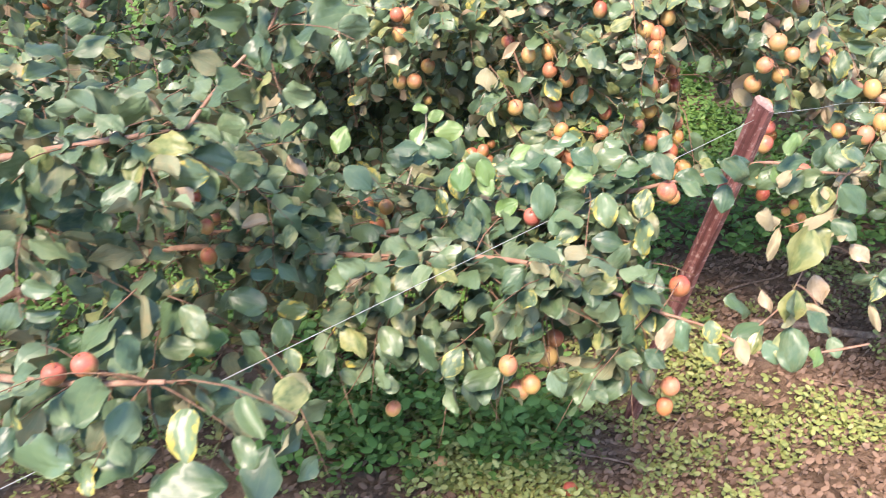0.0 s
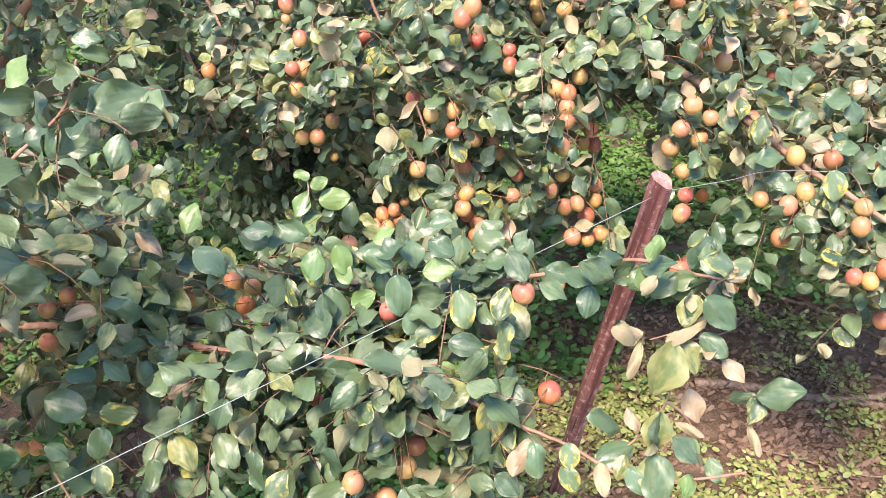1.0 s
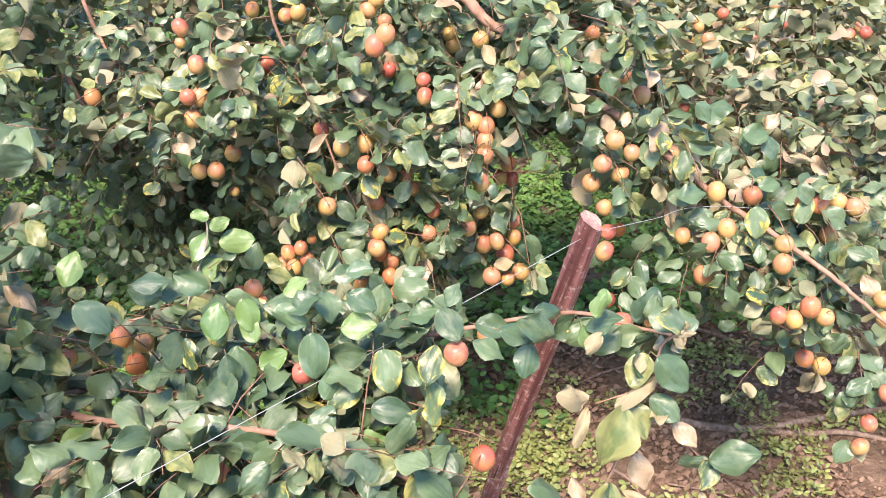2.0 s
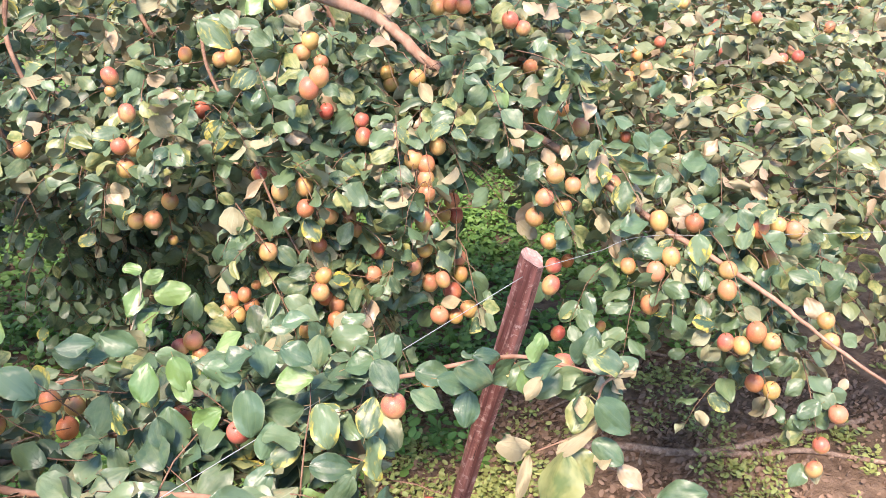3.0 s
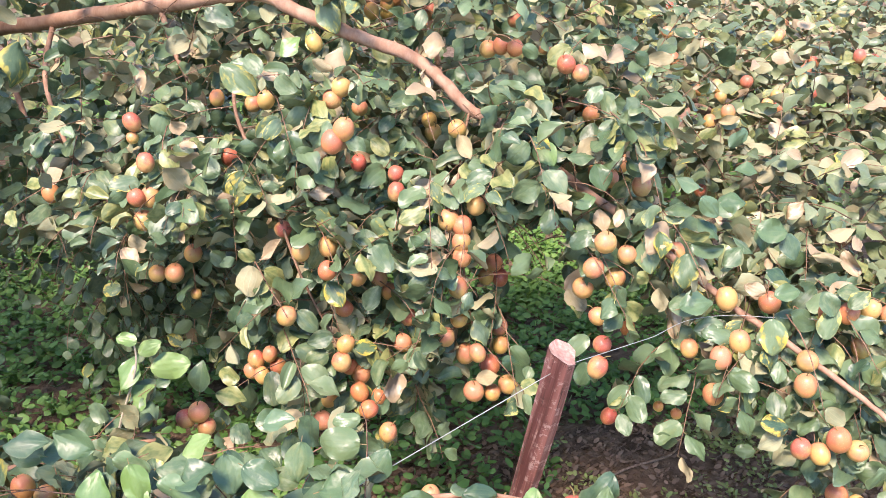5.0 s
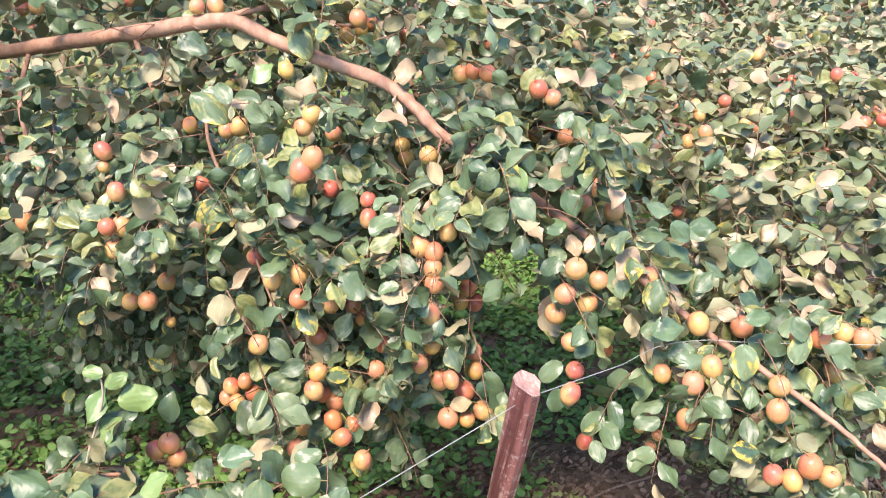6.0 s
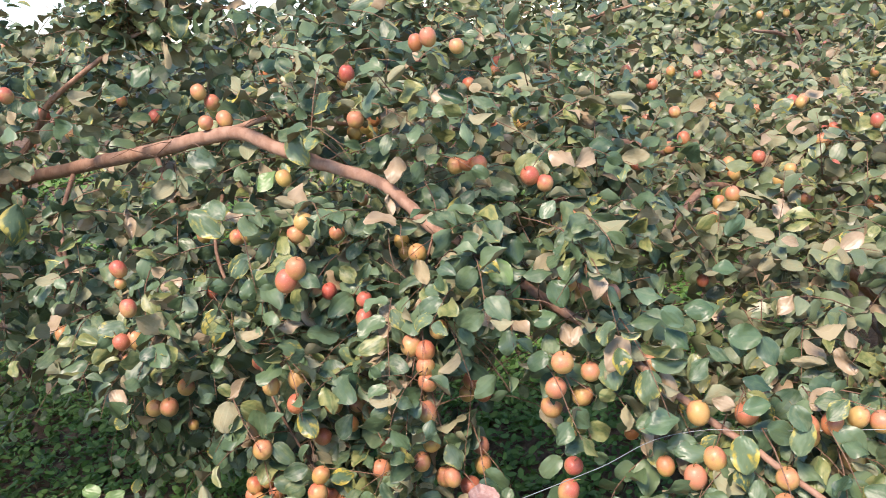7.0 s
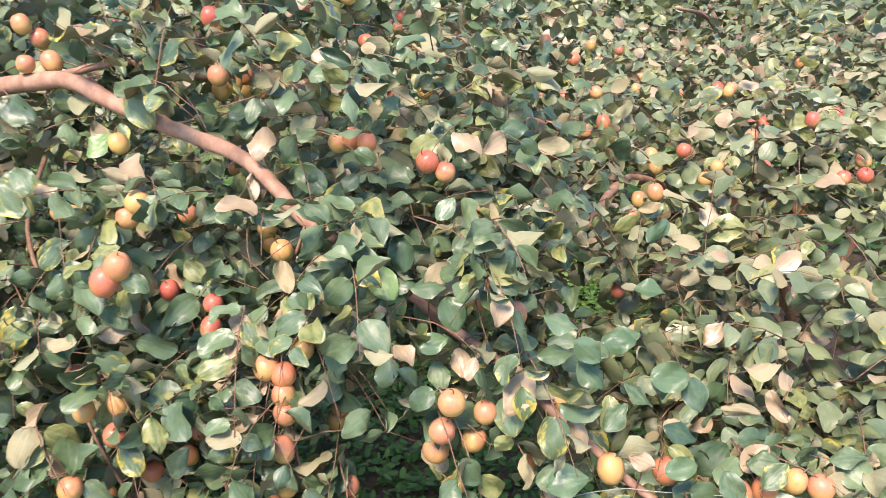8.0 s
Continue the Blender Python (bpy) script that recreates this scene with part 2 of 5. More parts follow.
def mesh_from(name, verts, faces, mats, index=None, uv=None, smooth=True):
    """A mesh from arrays; faces are all of one size in each block of the list."""
    me = bpy.data.meshes.new(name)
    me.from_pydata(np.asarray(verts).tolist() if not isinstance(verts, list) else verts, [], faces)
    for m in mats:
        me.materials.append(m)
    if index is not None:
        me.polygons.foreach_set("material_index", np.asarray(index, np.int32))
    if uv is not None:
        me.uv_layers.new(name="leaf").data.foreach_set("uv", np.asarray(uv, np.float32).ravel())
    me.polygons.foreach_set("use_smooth", np.full(len(me.polygons), smooth))
    me.update()
    return me


class Template:
    """A unit leaf along +y, upper side +z: two sheets that share their rim, and a stalk from the origin to 0.14."""

    def __init__(self, rows, half, width, cup=0.0, droop=0.0, fold=0.0, wave=0.0, curl=0.0, stalk=True, under=True):
        verts, uvs, tris, mats = [], [], [], []

        def shape(u, v, lift):
            w = 0.5 * width * math.sin(math.pi * v**0.90) ** 0.58 if 0 < v < 1 else 0.0
            x = u * w
            z = fold * abs(x) - cup * x * x * 4 - droop * v * v + wave * math.sin(7 * v + 2.2 * u) * abs(u) + lift
            z += curl * max(0, v - 0.6) ** 2 * 3 + 0.35 * wave * math.sin(11 * v + 5 * u + 9 * width)
            return (x * (1 - 0.25 * abs(fold)), 0.14 + v * (1 - 0.25 * droop), z)

        def add(u, v, lift):
            verts.append(shape(u, v, lift))
            uvs.append((0.5 + 0.5 * u, v))
            return len(verts) - 1

        base, tip = add(0, 0, 0), add(0, 1, 0)
        us = np.linspace(-1, 1, 2 * half + 1)
        vs = [0.5 - 0.5 * math.cos(math.pi * i / rows) for i in range(1, rows)]  # closer rows at the blunt ends
        top = [[add(u, v, 0.0) for u in us] for v in vs]
        low = [[add(u, v, -0.012 * (1 - abs(u))) for u in us] for v in vs]
        ends = (base, tip), (add(0, 0, 0), add(0, 1, 0))
        for sheet, m, (base, tip) in ((top, 0, ends[0]), (low, 1, ends[1]))[: 2 if under else 1]:
            faces = []
            for j in range(2 * half):
                faces.append((base, sheet[0][j + 1], sheet[0][j]))
                faces.append((tip, sheet[-1][j], sheet[-1][j + 1]))
                for a, b in zip(sheet, sheet[1:]):
                    faces += [(a[j], a[j + 1], b[j + 1]), (a[j], b[j + 1], b[j])]
            tris += faces if m == 0 else [f[::-1] for f in faces]
            mats += [m] * len(faces)
        if stalk:
            ring = []
            for y, s in ((0.0, 0.014), (0.15, 0.011)):
                for a in range(3):
                    verts.append((s * math.cos(2.1 * a), y, s * math.sin(2.1 * a) - 0.012))
                    uvs.append((0.5, 0))
                    ring.append(len(verts) - 1)
            for a in range(3):
                b = (a + 1) % 3
                tris += [(ring[a], ring[b], ring[3 + b]), (ring[a], ring[3 + b], ring[3 + a])]
                mats += [2, 2]
        # upper side must face +z
        f = np.array(tris)
        self.verts, self.uvs, self.tris, self.mats = np.array(verts), np.array(uvs), f, np.array(mats)
        p = self.verts[f[0]]
        if np.cross(p[1] - p[0], p[2] - p[0])[2] < 0:
            self.tris = f[:, ::-1].copy()


NEAR_LEAVES = [
    Template(7, 2, 0.72, cup=0.16, droop=0.12, wave=0.08),
    Template(7, 2, 0.70, cup=0.06, droop=0.30, wave=0.09),
    Template(7, 2, 0.74, cup=-0.22, droop=0.12, wave=0.11),
    Template(7, 2, 0.74, fold=0.45, droop=0.20, wave=0.08),
    Template(7, 2, 0.70, fold=-0.35, droop=0.36, wave=0.08),
    Template(7, 2, 0.70, cup=0.36, droop=0.08, wave=0.11, curl=-0.40),
    Template(7, 2, 0.66, fold=0.9, droop=0.30, wave=0.07, curl=0.3),
]
MID_LEAVES = [
    Template(6, 1, 0.68, cup=0.20, droop=0.14, wave=0.06, stalk=False),
    Template(6, 1, 0.66, fold=0.45, droop=0.24, wave=0.06, stalk=False),
    Template(6, 1, 0.68, cup=-0.22, droop=0.20, wave=0.08, stalk=False),
    Template(6, 1, 0.62, fold=-0.40, droop=0.34, wave=0.06, stalk=False),
]
SHADE_LEAVES = [Template(6, 1, 0.68, cup=0.2, droop=0.2, wave=0.06, stalk=False, under=False), Template(6, 1, 0.62, fold=-0.35, droop=0.3, wave=0.06, stalk=False, under=False)]
FAR_LEAVES = [Template(5, 1, 0.68, cup=0.2, droop=0.15, stalk=False, under=False), Template(5, 1, 0.64, fold=0.45, droop=0.25, stalk=False, under=False)]


def frames_of(axis, normal):
    axis = axis / np.linalg.norm(axis, axis=1, keepdims=True)
    side = np.cross(axis, normal)
    side /= np.linalg.norm(side, axis=1, keepdims=True) + 1e-9
    return np.stack([side, axis, np.cross(side, axis)], 2)


class Foliage:
    """Collects leaves and thin twigs, and joins them into meshes."""

    def __init__(self, templates):
        self.templates = templates
        self.rows, self.tubes, self.clear = [], [], None

    def leaf(self, at, axis, normal, size):
        if self.clear and self.clear(np.asarray(at) + 0.6 * size * np.asarray(axis)):
            return
        self.rows.append((*at, *axis, *normal, size))

    def tube(self, points, r0, r1):
        self.tubes.append((np.asarray(points, float), r0, r1))

    def single(self, tree, count, order, kind="m"):
        """The leaves that come first by the given order become objects of their own."""
        self.rows.sort(key=order)
        first, self.rows = self.rows[:count], self.rows[count:]
        for r in first:
            one_leaf(tree, r[:3], r[3:6], r[6:9], r[9], kind)

    def leaves_mesh(self, name, mats):
        rows = np.array(self.rows)
        pick = rng.integers(0, len(self.templates), len(rows))
        verts, tris, index, uvs, start = [], [], [], [], 0
        for k, t in enumerate(self.templates):
            r = rows[pick == k]
            if not len(r):
                continue
            turn = frames_of(r[:, 3:6], r[:, 6:9])
            local = t.verts[None] * r[:, 9][:, None, None]
            local[:, :, 0] *= rng.uniform(0.86, 1.12, len(r))[:, None]
            v = np.einsum("nij,nvj->nvi", turn, local) + r[:, None, :3]
            verts.append(v.reshape(-1, 3))
            f = t.tris[None] + (np.arange(len(r)) * len(t.verts))[:, None, None] + start
            tris.append(f.reshape(-1, 3))
            index.append(np.tile(t.mats, len(r)))
            uvs.append(np.tile(t.uvs[t.tris].reshape(-1, 2), (len(r), 1)))
            start += len(r) * len(t.verts)
        return fast_mesh(name, np.concatenate(verts), np.concatenate(tris), mats, np.concatenate(index), np.concatenate(uvs))

    def twigs_mesh(self, name, mat, sides=3):
        verts, tris, start = [], [], 0
        for pts, r0, r1 in self.tubes:
            v, f = tube_arrays(pts, np.linspace(r0, r1, len(pts)), sides)
            verts.append(v)
            tris.append(f + start)
            start += len(v)
        return fast_mesh(name, np.concatenate(verts), np.concatenate(tris), [mat])


def fast_mesh(name, verts, tris, mats, index=None, uvs=None):
    me = bpy.data.meshes.new(name)
    me.vertices.add(len(verts))
    me.vertices.foreach_set("co", verts.astype(np.float32).ravel())
    me.loops.add(tris.size)
    me.loops.foreach_set("vertex_index", tris.astype(np.int32).ravel())
    me.polygons.add(len(tris))
    me.polygons.foreach_set("loop_start", np.arange(0, tris.size, 3, dtype=np.int32))
    for m in mats:
        me.materials.append(m)
    if index is not None:
        me.polygons.foreach_set("material_index", index.astype(np.int32))
    if uvs is not None:
        me.uv_layers.new(name="leaf").data.foreach_set("uv", uvs.astype(np.float32).ravel())
    me.polygons.foreach_set("use_smooth", np.full(len(tris), True))
    me.update(calc_edges=True)
    me.validate()
    return me


def tube_arrays(pts, radii, sides):
    d = np.gradient(pts, axis=0)
    d /= np.linalg.norm(d, axis=1, keepdims=True) + 1e-9
    a = np.zeros_like(d)
    side = np.cross(d[0], [1.0, 0, 0] if abs(d[0, 2]) > 0.8 else [0, 0, 1.0])
    for i, w in enumerate(d):  # carry the cross direction along, so that the tube does not twist
        side = side - w * (side @ w)
        side /= np.linalg.norm(side) + 1e-12
        a[i] = side
    b = np.cross(d, a)
    ang = np.arange(sides) * 2 * np.pi / sides
    v = pts[:, None] + radii[:, None, None] * (np.cos(ang)[None, :, None] * a[:, None] + np.sin(ang)[None, :, None] * b[:, None])
    n = len(pts)
    v = np.concatenate([v.reshape(-1, 3), pts[:1], pts[-1:]])
    tris = []
    for i in range(n - 1):
        for j in range(sides):
            k = (j + 1) % sides
            p, q, r, s = i * sides + j, i * sides + k, (i + 1) * sides + k, (i + 1) * sides + j
            tris += [(p, r, q), (p, s, r)]
    for j in range(sides):
        k = (j + 1) % sides
        tris += [(n * sides, j, k), (n * sides + 1, (n - 1) * sides + k, (n - 1) * sides + j)]
    return v, np.array(tris)


def smooth_line(points, n):
    """A Catmull-Rom line through the points, with n steps a span."""
    p = np.array([points[0], *points, points[-1]], float)
    out = []
    for i in range(1, len(p) - 2):
        for t in np.linspace(0, 1, n, endpoint=False):
            a, b, c, d = p[i - 1 : i + 3]
            out.append(0.5 * (2 * b + (c - a) * t + (2 * a - 5 * b + 4 * c - d) * t * t + (3 * b - 3 * c + d - a) * t**3))
    return np.array(out + [p[-2]])


def limb(tree, points, r0, r1, mat=None, name="limb", label="", sides=9):
    """A limb with knots and small bends, tapering from r0 to r1. Returns its line."""
    line = smooth_line(points, 7)
    line[1:-1] += rng.normal(0, r0 * 0.04, (len(line) - 2, 3))
    radii = np.linspace(r0, r1, len(line)) * (1 + 0.035 * rng.normal(0, 1, len(line)).clip(-1.4, 1.8))
    v, f = tube_arrays(line, radii, sides)
    part(name, fast_mesh(name, v, f, [mat or LIMB]), tree, label)
    return line


def unit(v):
    v = np.asarray(v, float)
    return v / (np.linalg.norm(v) + 1e-9)


UP = np.array([0, 0, 1.0])


def twig(fol, start, way, length, droop=1.5, gap=0.022, size=(0.040, 0.064), face=(0, -0.35, 0.75), spread=0.78, r0=0.0016, bare=0.0):
    """A twig that bends down as it goes, with leaves by turns on its two sides. Returns its line."""
    if fol.clear and fol.clear(start):
        return None
    n = max(4, int(length / 0.045))
    step = length / n
    p, d, line = np.array(start, float), unit(way), []
    for _ in range(n + 1):
        line.append(p.copy())
        p = p + d * step
        d = unit(d + np.array([0, 0, -droop * step]) + rng.normal(0, 0.09, 3))
    line = np.array(line)
    fol.tube(line, r0, r0 * 0.45)
    k, s, turn = int(rng.integers(2)), bare * length, rng.normal(0, 0.35)
    while s < length:
        i = min(int(s / step), n - 1)
        at = line[i] + (line[i + 1] - line[i]) * (s / step - i)
        along = unit(line[i + 1] - line[i])
        side = np.cross(along, UP)
        side = unit(side) if np.linalg.norm(side) > 0.2 else unit(np.cross(along, [0, 1, 0.2]))
        side = side * math.cos(turn) + np.cross(along, side) * math.sin(turn)
        sign = 1 if k % 2 else -1
        axis = unit(0.45 * along + sign * 0.85 * side + np.array([0, 0, -0.22]) + rng.normal(0, 0.28, 3))
        nrm = unit(np.array(face) + rng.normal(0, spread, 3))
        if abs(nrm @ axis) > 0.93:
            nrm = unit(nrm + rng.normal(0, 0.5, 3))
        fol.leaf(at, axis, nrm, rng.uniform(*size) * (0.75 + 0.35 * min(1, (length - s) / 0.08)))
        k += 1
        s += gap * rng.uniform(0.7, 1.35)
    return line


BIG_LEAVES = [
    Template(10, 3, 0.72, cup=0.16, droop=0.10, wave=0.07),
    Template(10, 3, 0.70, cup=0.08, droop=0.28, wave=0.09),
    Template(10, 3, 0.75, cup=-0.20, droop=0.12, wave=0.10),
    Template(10, 3, 0.74, fold=0.45, droop=0.15, wave=0.08),
    Template(10, 3, 0.70, fold=-0.30, droop=0.34, wave=0.08),
    Template(10, 3, 0.70, cup=0.34, droop=0.05, wave=0.10, curl=-0.40),
    # withered and rolled in
    Template(10, 3, 0.48, cup=0.95, droop=0.25, wave=0.12, curl=-0.5),
    Template(10, 3, 0.52, cup=-0.80, droop=0.30, wave=0.12, curl=0.6),
    Template(10, 3, 0.44, fold=0.8, droop=-0.25, wave=0.14),
    Template(10, 3, 0.60, cup=0.25, droop=0.30, wave=0.14),
]
LEAF_MESHES = {}
KINDS = {"m": (LEAF_TOP, LEAF_UNDER), "l": (LUSH_TOP, GREEN_UNDER), "p": (PLAIN_TOP, LEAF_UNDER), "y": (STRIPED_TOP, LEAF_UNDER), "g": (YOUNG_TOP, LEAF_UNDER), "o": (OLIVE_TOP, LEAF_UNDER), "d": (DRY_TOP, DRY_UNDER), "u": (PLAIN_TOP, DRY_UNDER)}


def one_leaf(tree, at, axis, normal, size, kind="m"):
    """A leaf as an object of its own; kinds: m mixed, l lush, p plain green, y striped, g young, o olive, d dry, u seen from below."""
    k = int(rng.integers(6, 10) if kind in "du" else rng.integers(6))
    if (kind, k) not in LEAF_MESHES:
        t = BIG_LEAVES[k]
        LEAF_MESHES[kind, k] = fast_mesh("leaf", t.verts, t.tris, [*KINDS[kind], PETIOLE], t.mats, t.uvs[t.tris].reshape(-1, 2))
    ob = part("leaf", LEAF_MESHES[kind, k], tree)
    turn = frames_of(np.array([axis], float), np.array([normal], float))[0]
    ob.matrix_basis = Matrix.Translation(at) @ Matrix(turn.tolist()).to_4x4() @ Matrix.Diagonal((size, size, size, 1))
    return ob


def set_leaves(tree, rows):
    """Single leaves by base, length, way and kind."""
    for x, y, z, size, ax, ay, az, kind in rows:
        normal = unit(np.array([0.0, -0.62, 0.70]) + rng.normal(0, 0.34, 3)) * (-1 if kind == "u" else 1)
        one_leaf(tree, (x, y, z), (ax, ay, az), normal, size, kind)


# ---- fruit ----
def fruit_mesh(name, tall, lop, mats):
    """A jujube about 38 mm across: a rounded body with a dimple at the stalk and a dark scar at the foot."""
    bm = bmesh.new()
    bmesh.ops.create_uvsphere(bm, u_segments=16, v_segments=11, radius=0.0195)
    for v in bm.verts:
        x, y, z = v.co
        rr = math.hypot(x, y) / 0.019
        v.co.z = z * tall - (0.0035 * math.exp(-((rr / 0.28) ** 2)) if z > 0 else -0.0022 * math.exp(-((rr / 0.22) ** 2)))
        v.co.x = x * (1 + lop * 0.08) + 0.0016 * lop * z / 0.019
        v.co.y = y * (1 + 0.03 * math.sin(3 * math.atan2(y, x)))
    for f in bm.faces:
        f.smooth = True
        f.material_index = 1 if f.calc_center_median().z < 0 and f.calc_center_median().xy.length < 0.0022 else 0
    me = bpy.data.meshes.new(name)
    bm.to_mesh(me)
    bm.free()
    for m in mats:
        me.materials.append(m)
    return me


FRUITS = [fruit_mesh("jujube", tall, lop, [skin, CALYX]) for skin in SKINS for tall, lop in ((1.07, 0.4), (1.18, -0.5))]
bend = smooth_line([(0, 0, 0.014), (0.001, 0, 0.021), (0.004, 0.001, 0.027), (0.009, 0.004, 0.031)], 3)
v_, f_ = tube_arrays(bend, np.linspace(0.0011, 0.0009, len(bend)), 5)
STALK_MESH = fast_mesh("stalk", v_, f_, [STALK])


def fruit(tree, x, y, z, size=1.0, tone=-1):
    """One fruit on its short stalk; tone 0 orange, 1 yellow, 2 red."""
    tone = tone if tone >= 0 else int(rng.choice([0, 0, 0, 0, 1, 2, 2]))
    ob = part("fruit", FRUITS[2 * tone + int(rng.integers(2))], tree)
    s = 0.92 * size * rng.uniform(0.90, 1.09)
    ob.matrix_basis = pose(x, y, z, *rng.normal(0, 16, 2), rng.uniform(0, 360)) @ Matrix.Diagonal((s, s, s, 1))
    st = new("stalk", STALK_MESH)
    st.parent = ob
    return ob


HUNG = []


AISLE = np.array([0.3, 0.3, 1.65])  # the open lane, from where light and pickers come


def hides_fruit(p):
    """Leaves leave the side of the fruit that faces the lane open."""
    if not HUNG:
        return False
    at = np.array(HUNG)
    way = AISLE - at
    way /= np.linalg.norm(way, axis=1, keepdims=True)
    d = np.asarray(p) - at
    s = np.sum(d * way, axis=1)
    off = np.linalg.norm(d - s[:, None] * way, axis=1)
    return bool(np.any((s > -0.01) & (s < 0.36) & (off < 0.027)))


def fruits(tree, places, tone=-1, size=1.0):
    HUNG.extend(places)
    for x, y, z in places:
        fruit(tree, x, y, z, size, tone)


# ---- ground ----
def ground_height(x, y):
    return GROUND_Z + 0.018 * noise.noise(Vector((x * 0.9, y * 0.9, 3.1))) + 0.010 * noise.noise(Vector((x * 4.0, y * 4.0, 7.7)))


def build_ground():
    """One sheet to the horizon: fine and lumpy near the trees, flat far off."""
    xs = np.concatenate([[-400, -120, -40, -14, -6], np.linspace(-3, 4, 88), [6, 14, 40, 120, 400]])
    ys = np.concatenate([[-60, -20, -6, -2], np.linspace(-0.5, 5.5, 76), [8, 16, 40, 120, 500]])
    verts = [(x, y, ground_height(x, y)) for y in ys for x in xs]
    w = len(xs)
    faces = [(j * w + i, j * w + i + 1, (j + 1) * w + i + 1, (j + 1) * w + i) for j in range(len(ys) - 1) for i in range(w - 1)]
    ob = new("ground", mesh_from("ground", verts, faces, [SOIL]))
    return tagged(ob, "bare brown orchard soil with crumbs and patches", "ground", kind="structure")


GROUND = build_ground()

# ---- post and wires ----
POST_TOP, POST_FOOT = Vector((0.628, 1.552, 1.150)), Vector((0.575, 2.03, 0.0))


def build_post():
    """A split wooden stake: uneven flat faces, a slanting cut on top, knots on its sides."""
    post = thing("wooden_post", POST_FOOT.x, POST_FOOT.y, GROUND_Z, "dark red-brown split wooden post leaning in the soil", "post")
    bm = bmesh.new()
    axis = (POST_TOP - POST_FOOT).normalized()
    side = axis.cross(Vector((0, 1, 0))).normalized()
    out = axis.cross(side)
    radii = [0.0235, 0.0215, 0.0245, 0.0200, 0.0240, 0.0225, 0.0205]
    length = (POST_TOP - POST_FOOT).length
    rings = []
    for i in range(19):
        s = i / 18
        grow = 0.98 + 0.02 * math.sin(9 * s)
        mid = POST_FOOT + axis * length * s + side * 0.004 * math.sin(5 * s) + out * 0.003 * math.sin(7 * s + 1)
        ring = []
        for k, r in enumerate(radii):
            a = 2 * math.pi * k / len(radii) + 0.25 * s
            for da, f in ((-0.28, 0.97), (0.28, 1.0)):
                rr = r * grow * f * (1 + 0.05 * noise.noise(Vector((k * 2.3, s * 9, da))))
                lift = axis * (0.010 * math.cos(a + da) if i == 18 else 0)
                ring.append(bm.verts.new(mid + (side * math.cos(a + da) + out * math.sin(a + da)) * rr + lift))
        rings.append(ring)
    n = len(rings[0])
    for a, b in zip(rings, rings[1:]):
        for j in range(n):
            bm.faces.new((a[j], a[(j + 1) % n], b[(j + 1) % n], b[j]))
    bmesh.ops.recalc_face_normals(bm, faces=bm.faces[:])
    me = bpy.data.meshes.new("shaft")
    bm.to_mesh(me)
    bm.free()
    me.materials.append(WOOD)
    me.polygons.foreach_set("use_smooth", np.full(len(me.polygons), False))
    part("shaft", me, post)
    # the cut end, a little hollow, with a rim
    bm = bmesh.new()
    ring = []
    for k, r in enumerate(radii):
        a = 2 * math.pi * k / len(radii) + 0.25
        for da, f in ((-0.28, 0.97), (0.28, 1.0)):
            rr = r * 0.98 * f
            ring.append(bm.verts.new(POST_TOP + (side * math.cos(a + da) + out * math.sin(a + da)) * rr + axis * (0.010 * math.cos(a + da) + 0.001) + side * 0.004 * math.sin(5) + out * 0.003 * math.sin(8)))
    inner = [bm.verts.new(POST_TOP + (v.co - POST_TOP) * 0.45 - axis * 0.002) for v in ring]
    heart = bm.verts.new(POST_TOP - axis * 0.001)
    for j in range(len(ring)):
        k = (j + 1) % len(ring)
        bm.faces.new((ring[j], ring[k], inner[k], inner[j]))
        bm.faces.new((inner[j], inner[k], heart))
    bmesh.ops.recalc_face_normals(bm, faces=bm.faces[:])
    me = bpy.data.meshes.new("cut_end")
    bm.to_mesh(me)
    bm.free()
    me.materials.append(CUT)
    part("cut_end", me, post, "pale pink sawn top of the post")
    # stubs of trimmed side shoots
    for s, a in ((0.62, 2.2), (0.80, 2.5), (0.52, 1.2), (0.90, 1.4)):
        p = POST_FOOT + axis * length * s
        w = side * math.cos(a) - out * math.sin(a)
        v, f = tube_arrays(np.array([p + w * 0.014, p + w * 0.026, p + w * 0.030]), np.array([0.008, 0.006, 0.003]), 6)
        part("knot", fast_mesh("knot", v, f, [WOOD]), post)
    return post


build_post()


def wire(name, points, label):
    line = smooth_line(points, 14)
    v, f = tube_arrays(line, np.full(len(line), 0.00065), 5)
    return tagged(new(name, fast_mesh(name, v, f, [WIRE])), label, "wire")


wire("trellis_wire", [(-4.6, -1.87, 0.05), (-2.0, -0.17, 0.583), (-0.4, 0.88, 0.91), (0.10, 1.207, 1.012), (0.615, 1.545, 1.117)], "thin steel trellis wire tied to the wooden post")
wire("trellis_wire", [(0.640, 1.555, 1.125), (0.80, 1.69, 1.098), (0.985, 1.846, 1.066), (1.35, 1.785, 1.077), (3.4, 1.50, 1.15)], "thin steel trellis wire tied to the wooden post")


# ---- trees ----
def trunk(tree, points, r0, r1):
    return limb(tree, points, r0, r1, OLD_BARK, "trunk", "rough grey-brown trunk", 12)


def finish(tree, fol, mats=None, word="foliage"):
    leaves = part(word, fol.leaves_mesh(word, mats or [LEAF_TOP, LEAF_UNDER, PETIOLE]), tree, "dark green glossy leaves with pale undersides, some striped yellow")
    tagged(leaves, kind="stuff")
    if fol.tubes:
        tagged(part("brushwood", fol.twigs_mesh("brushwood", TWIG), tree, "thin reddish-brown twigs"), kind="stuff")


def along(line, s):
    """The place at the share s of a line."""
    i = s * (len(line) - 1)
    k = min(int(i), len(line) - 2)
    return line[k] + (line[k + 1] - line[k]) * (i - k)


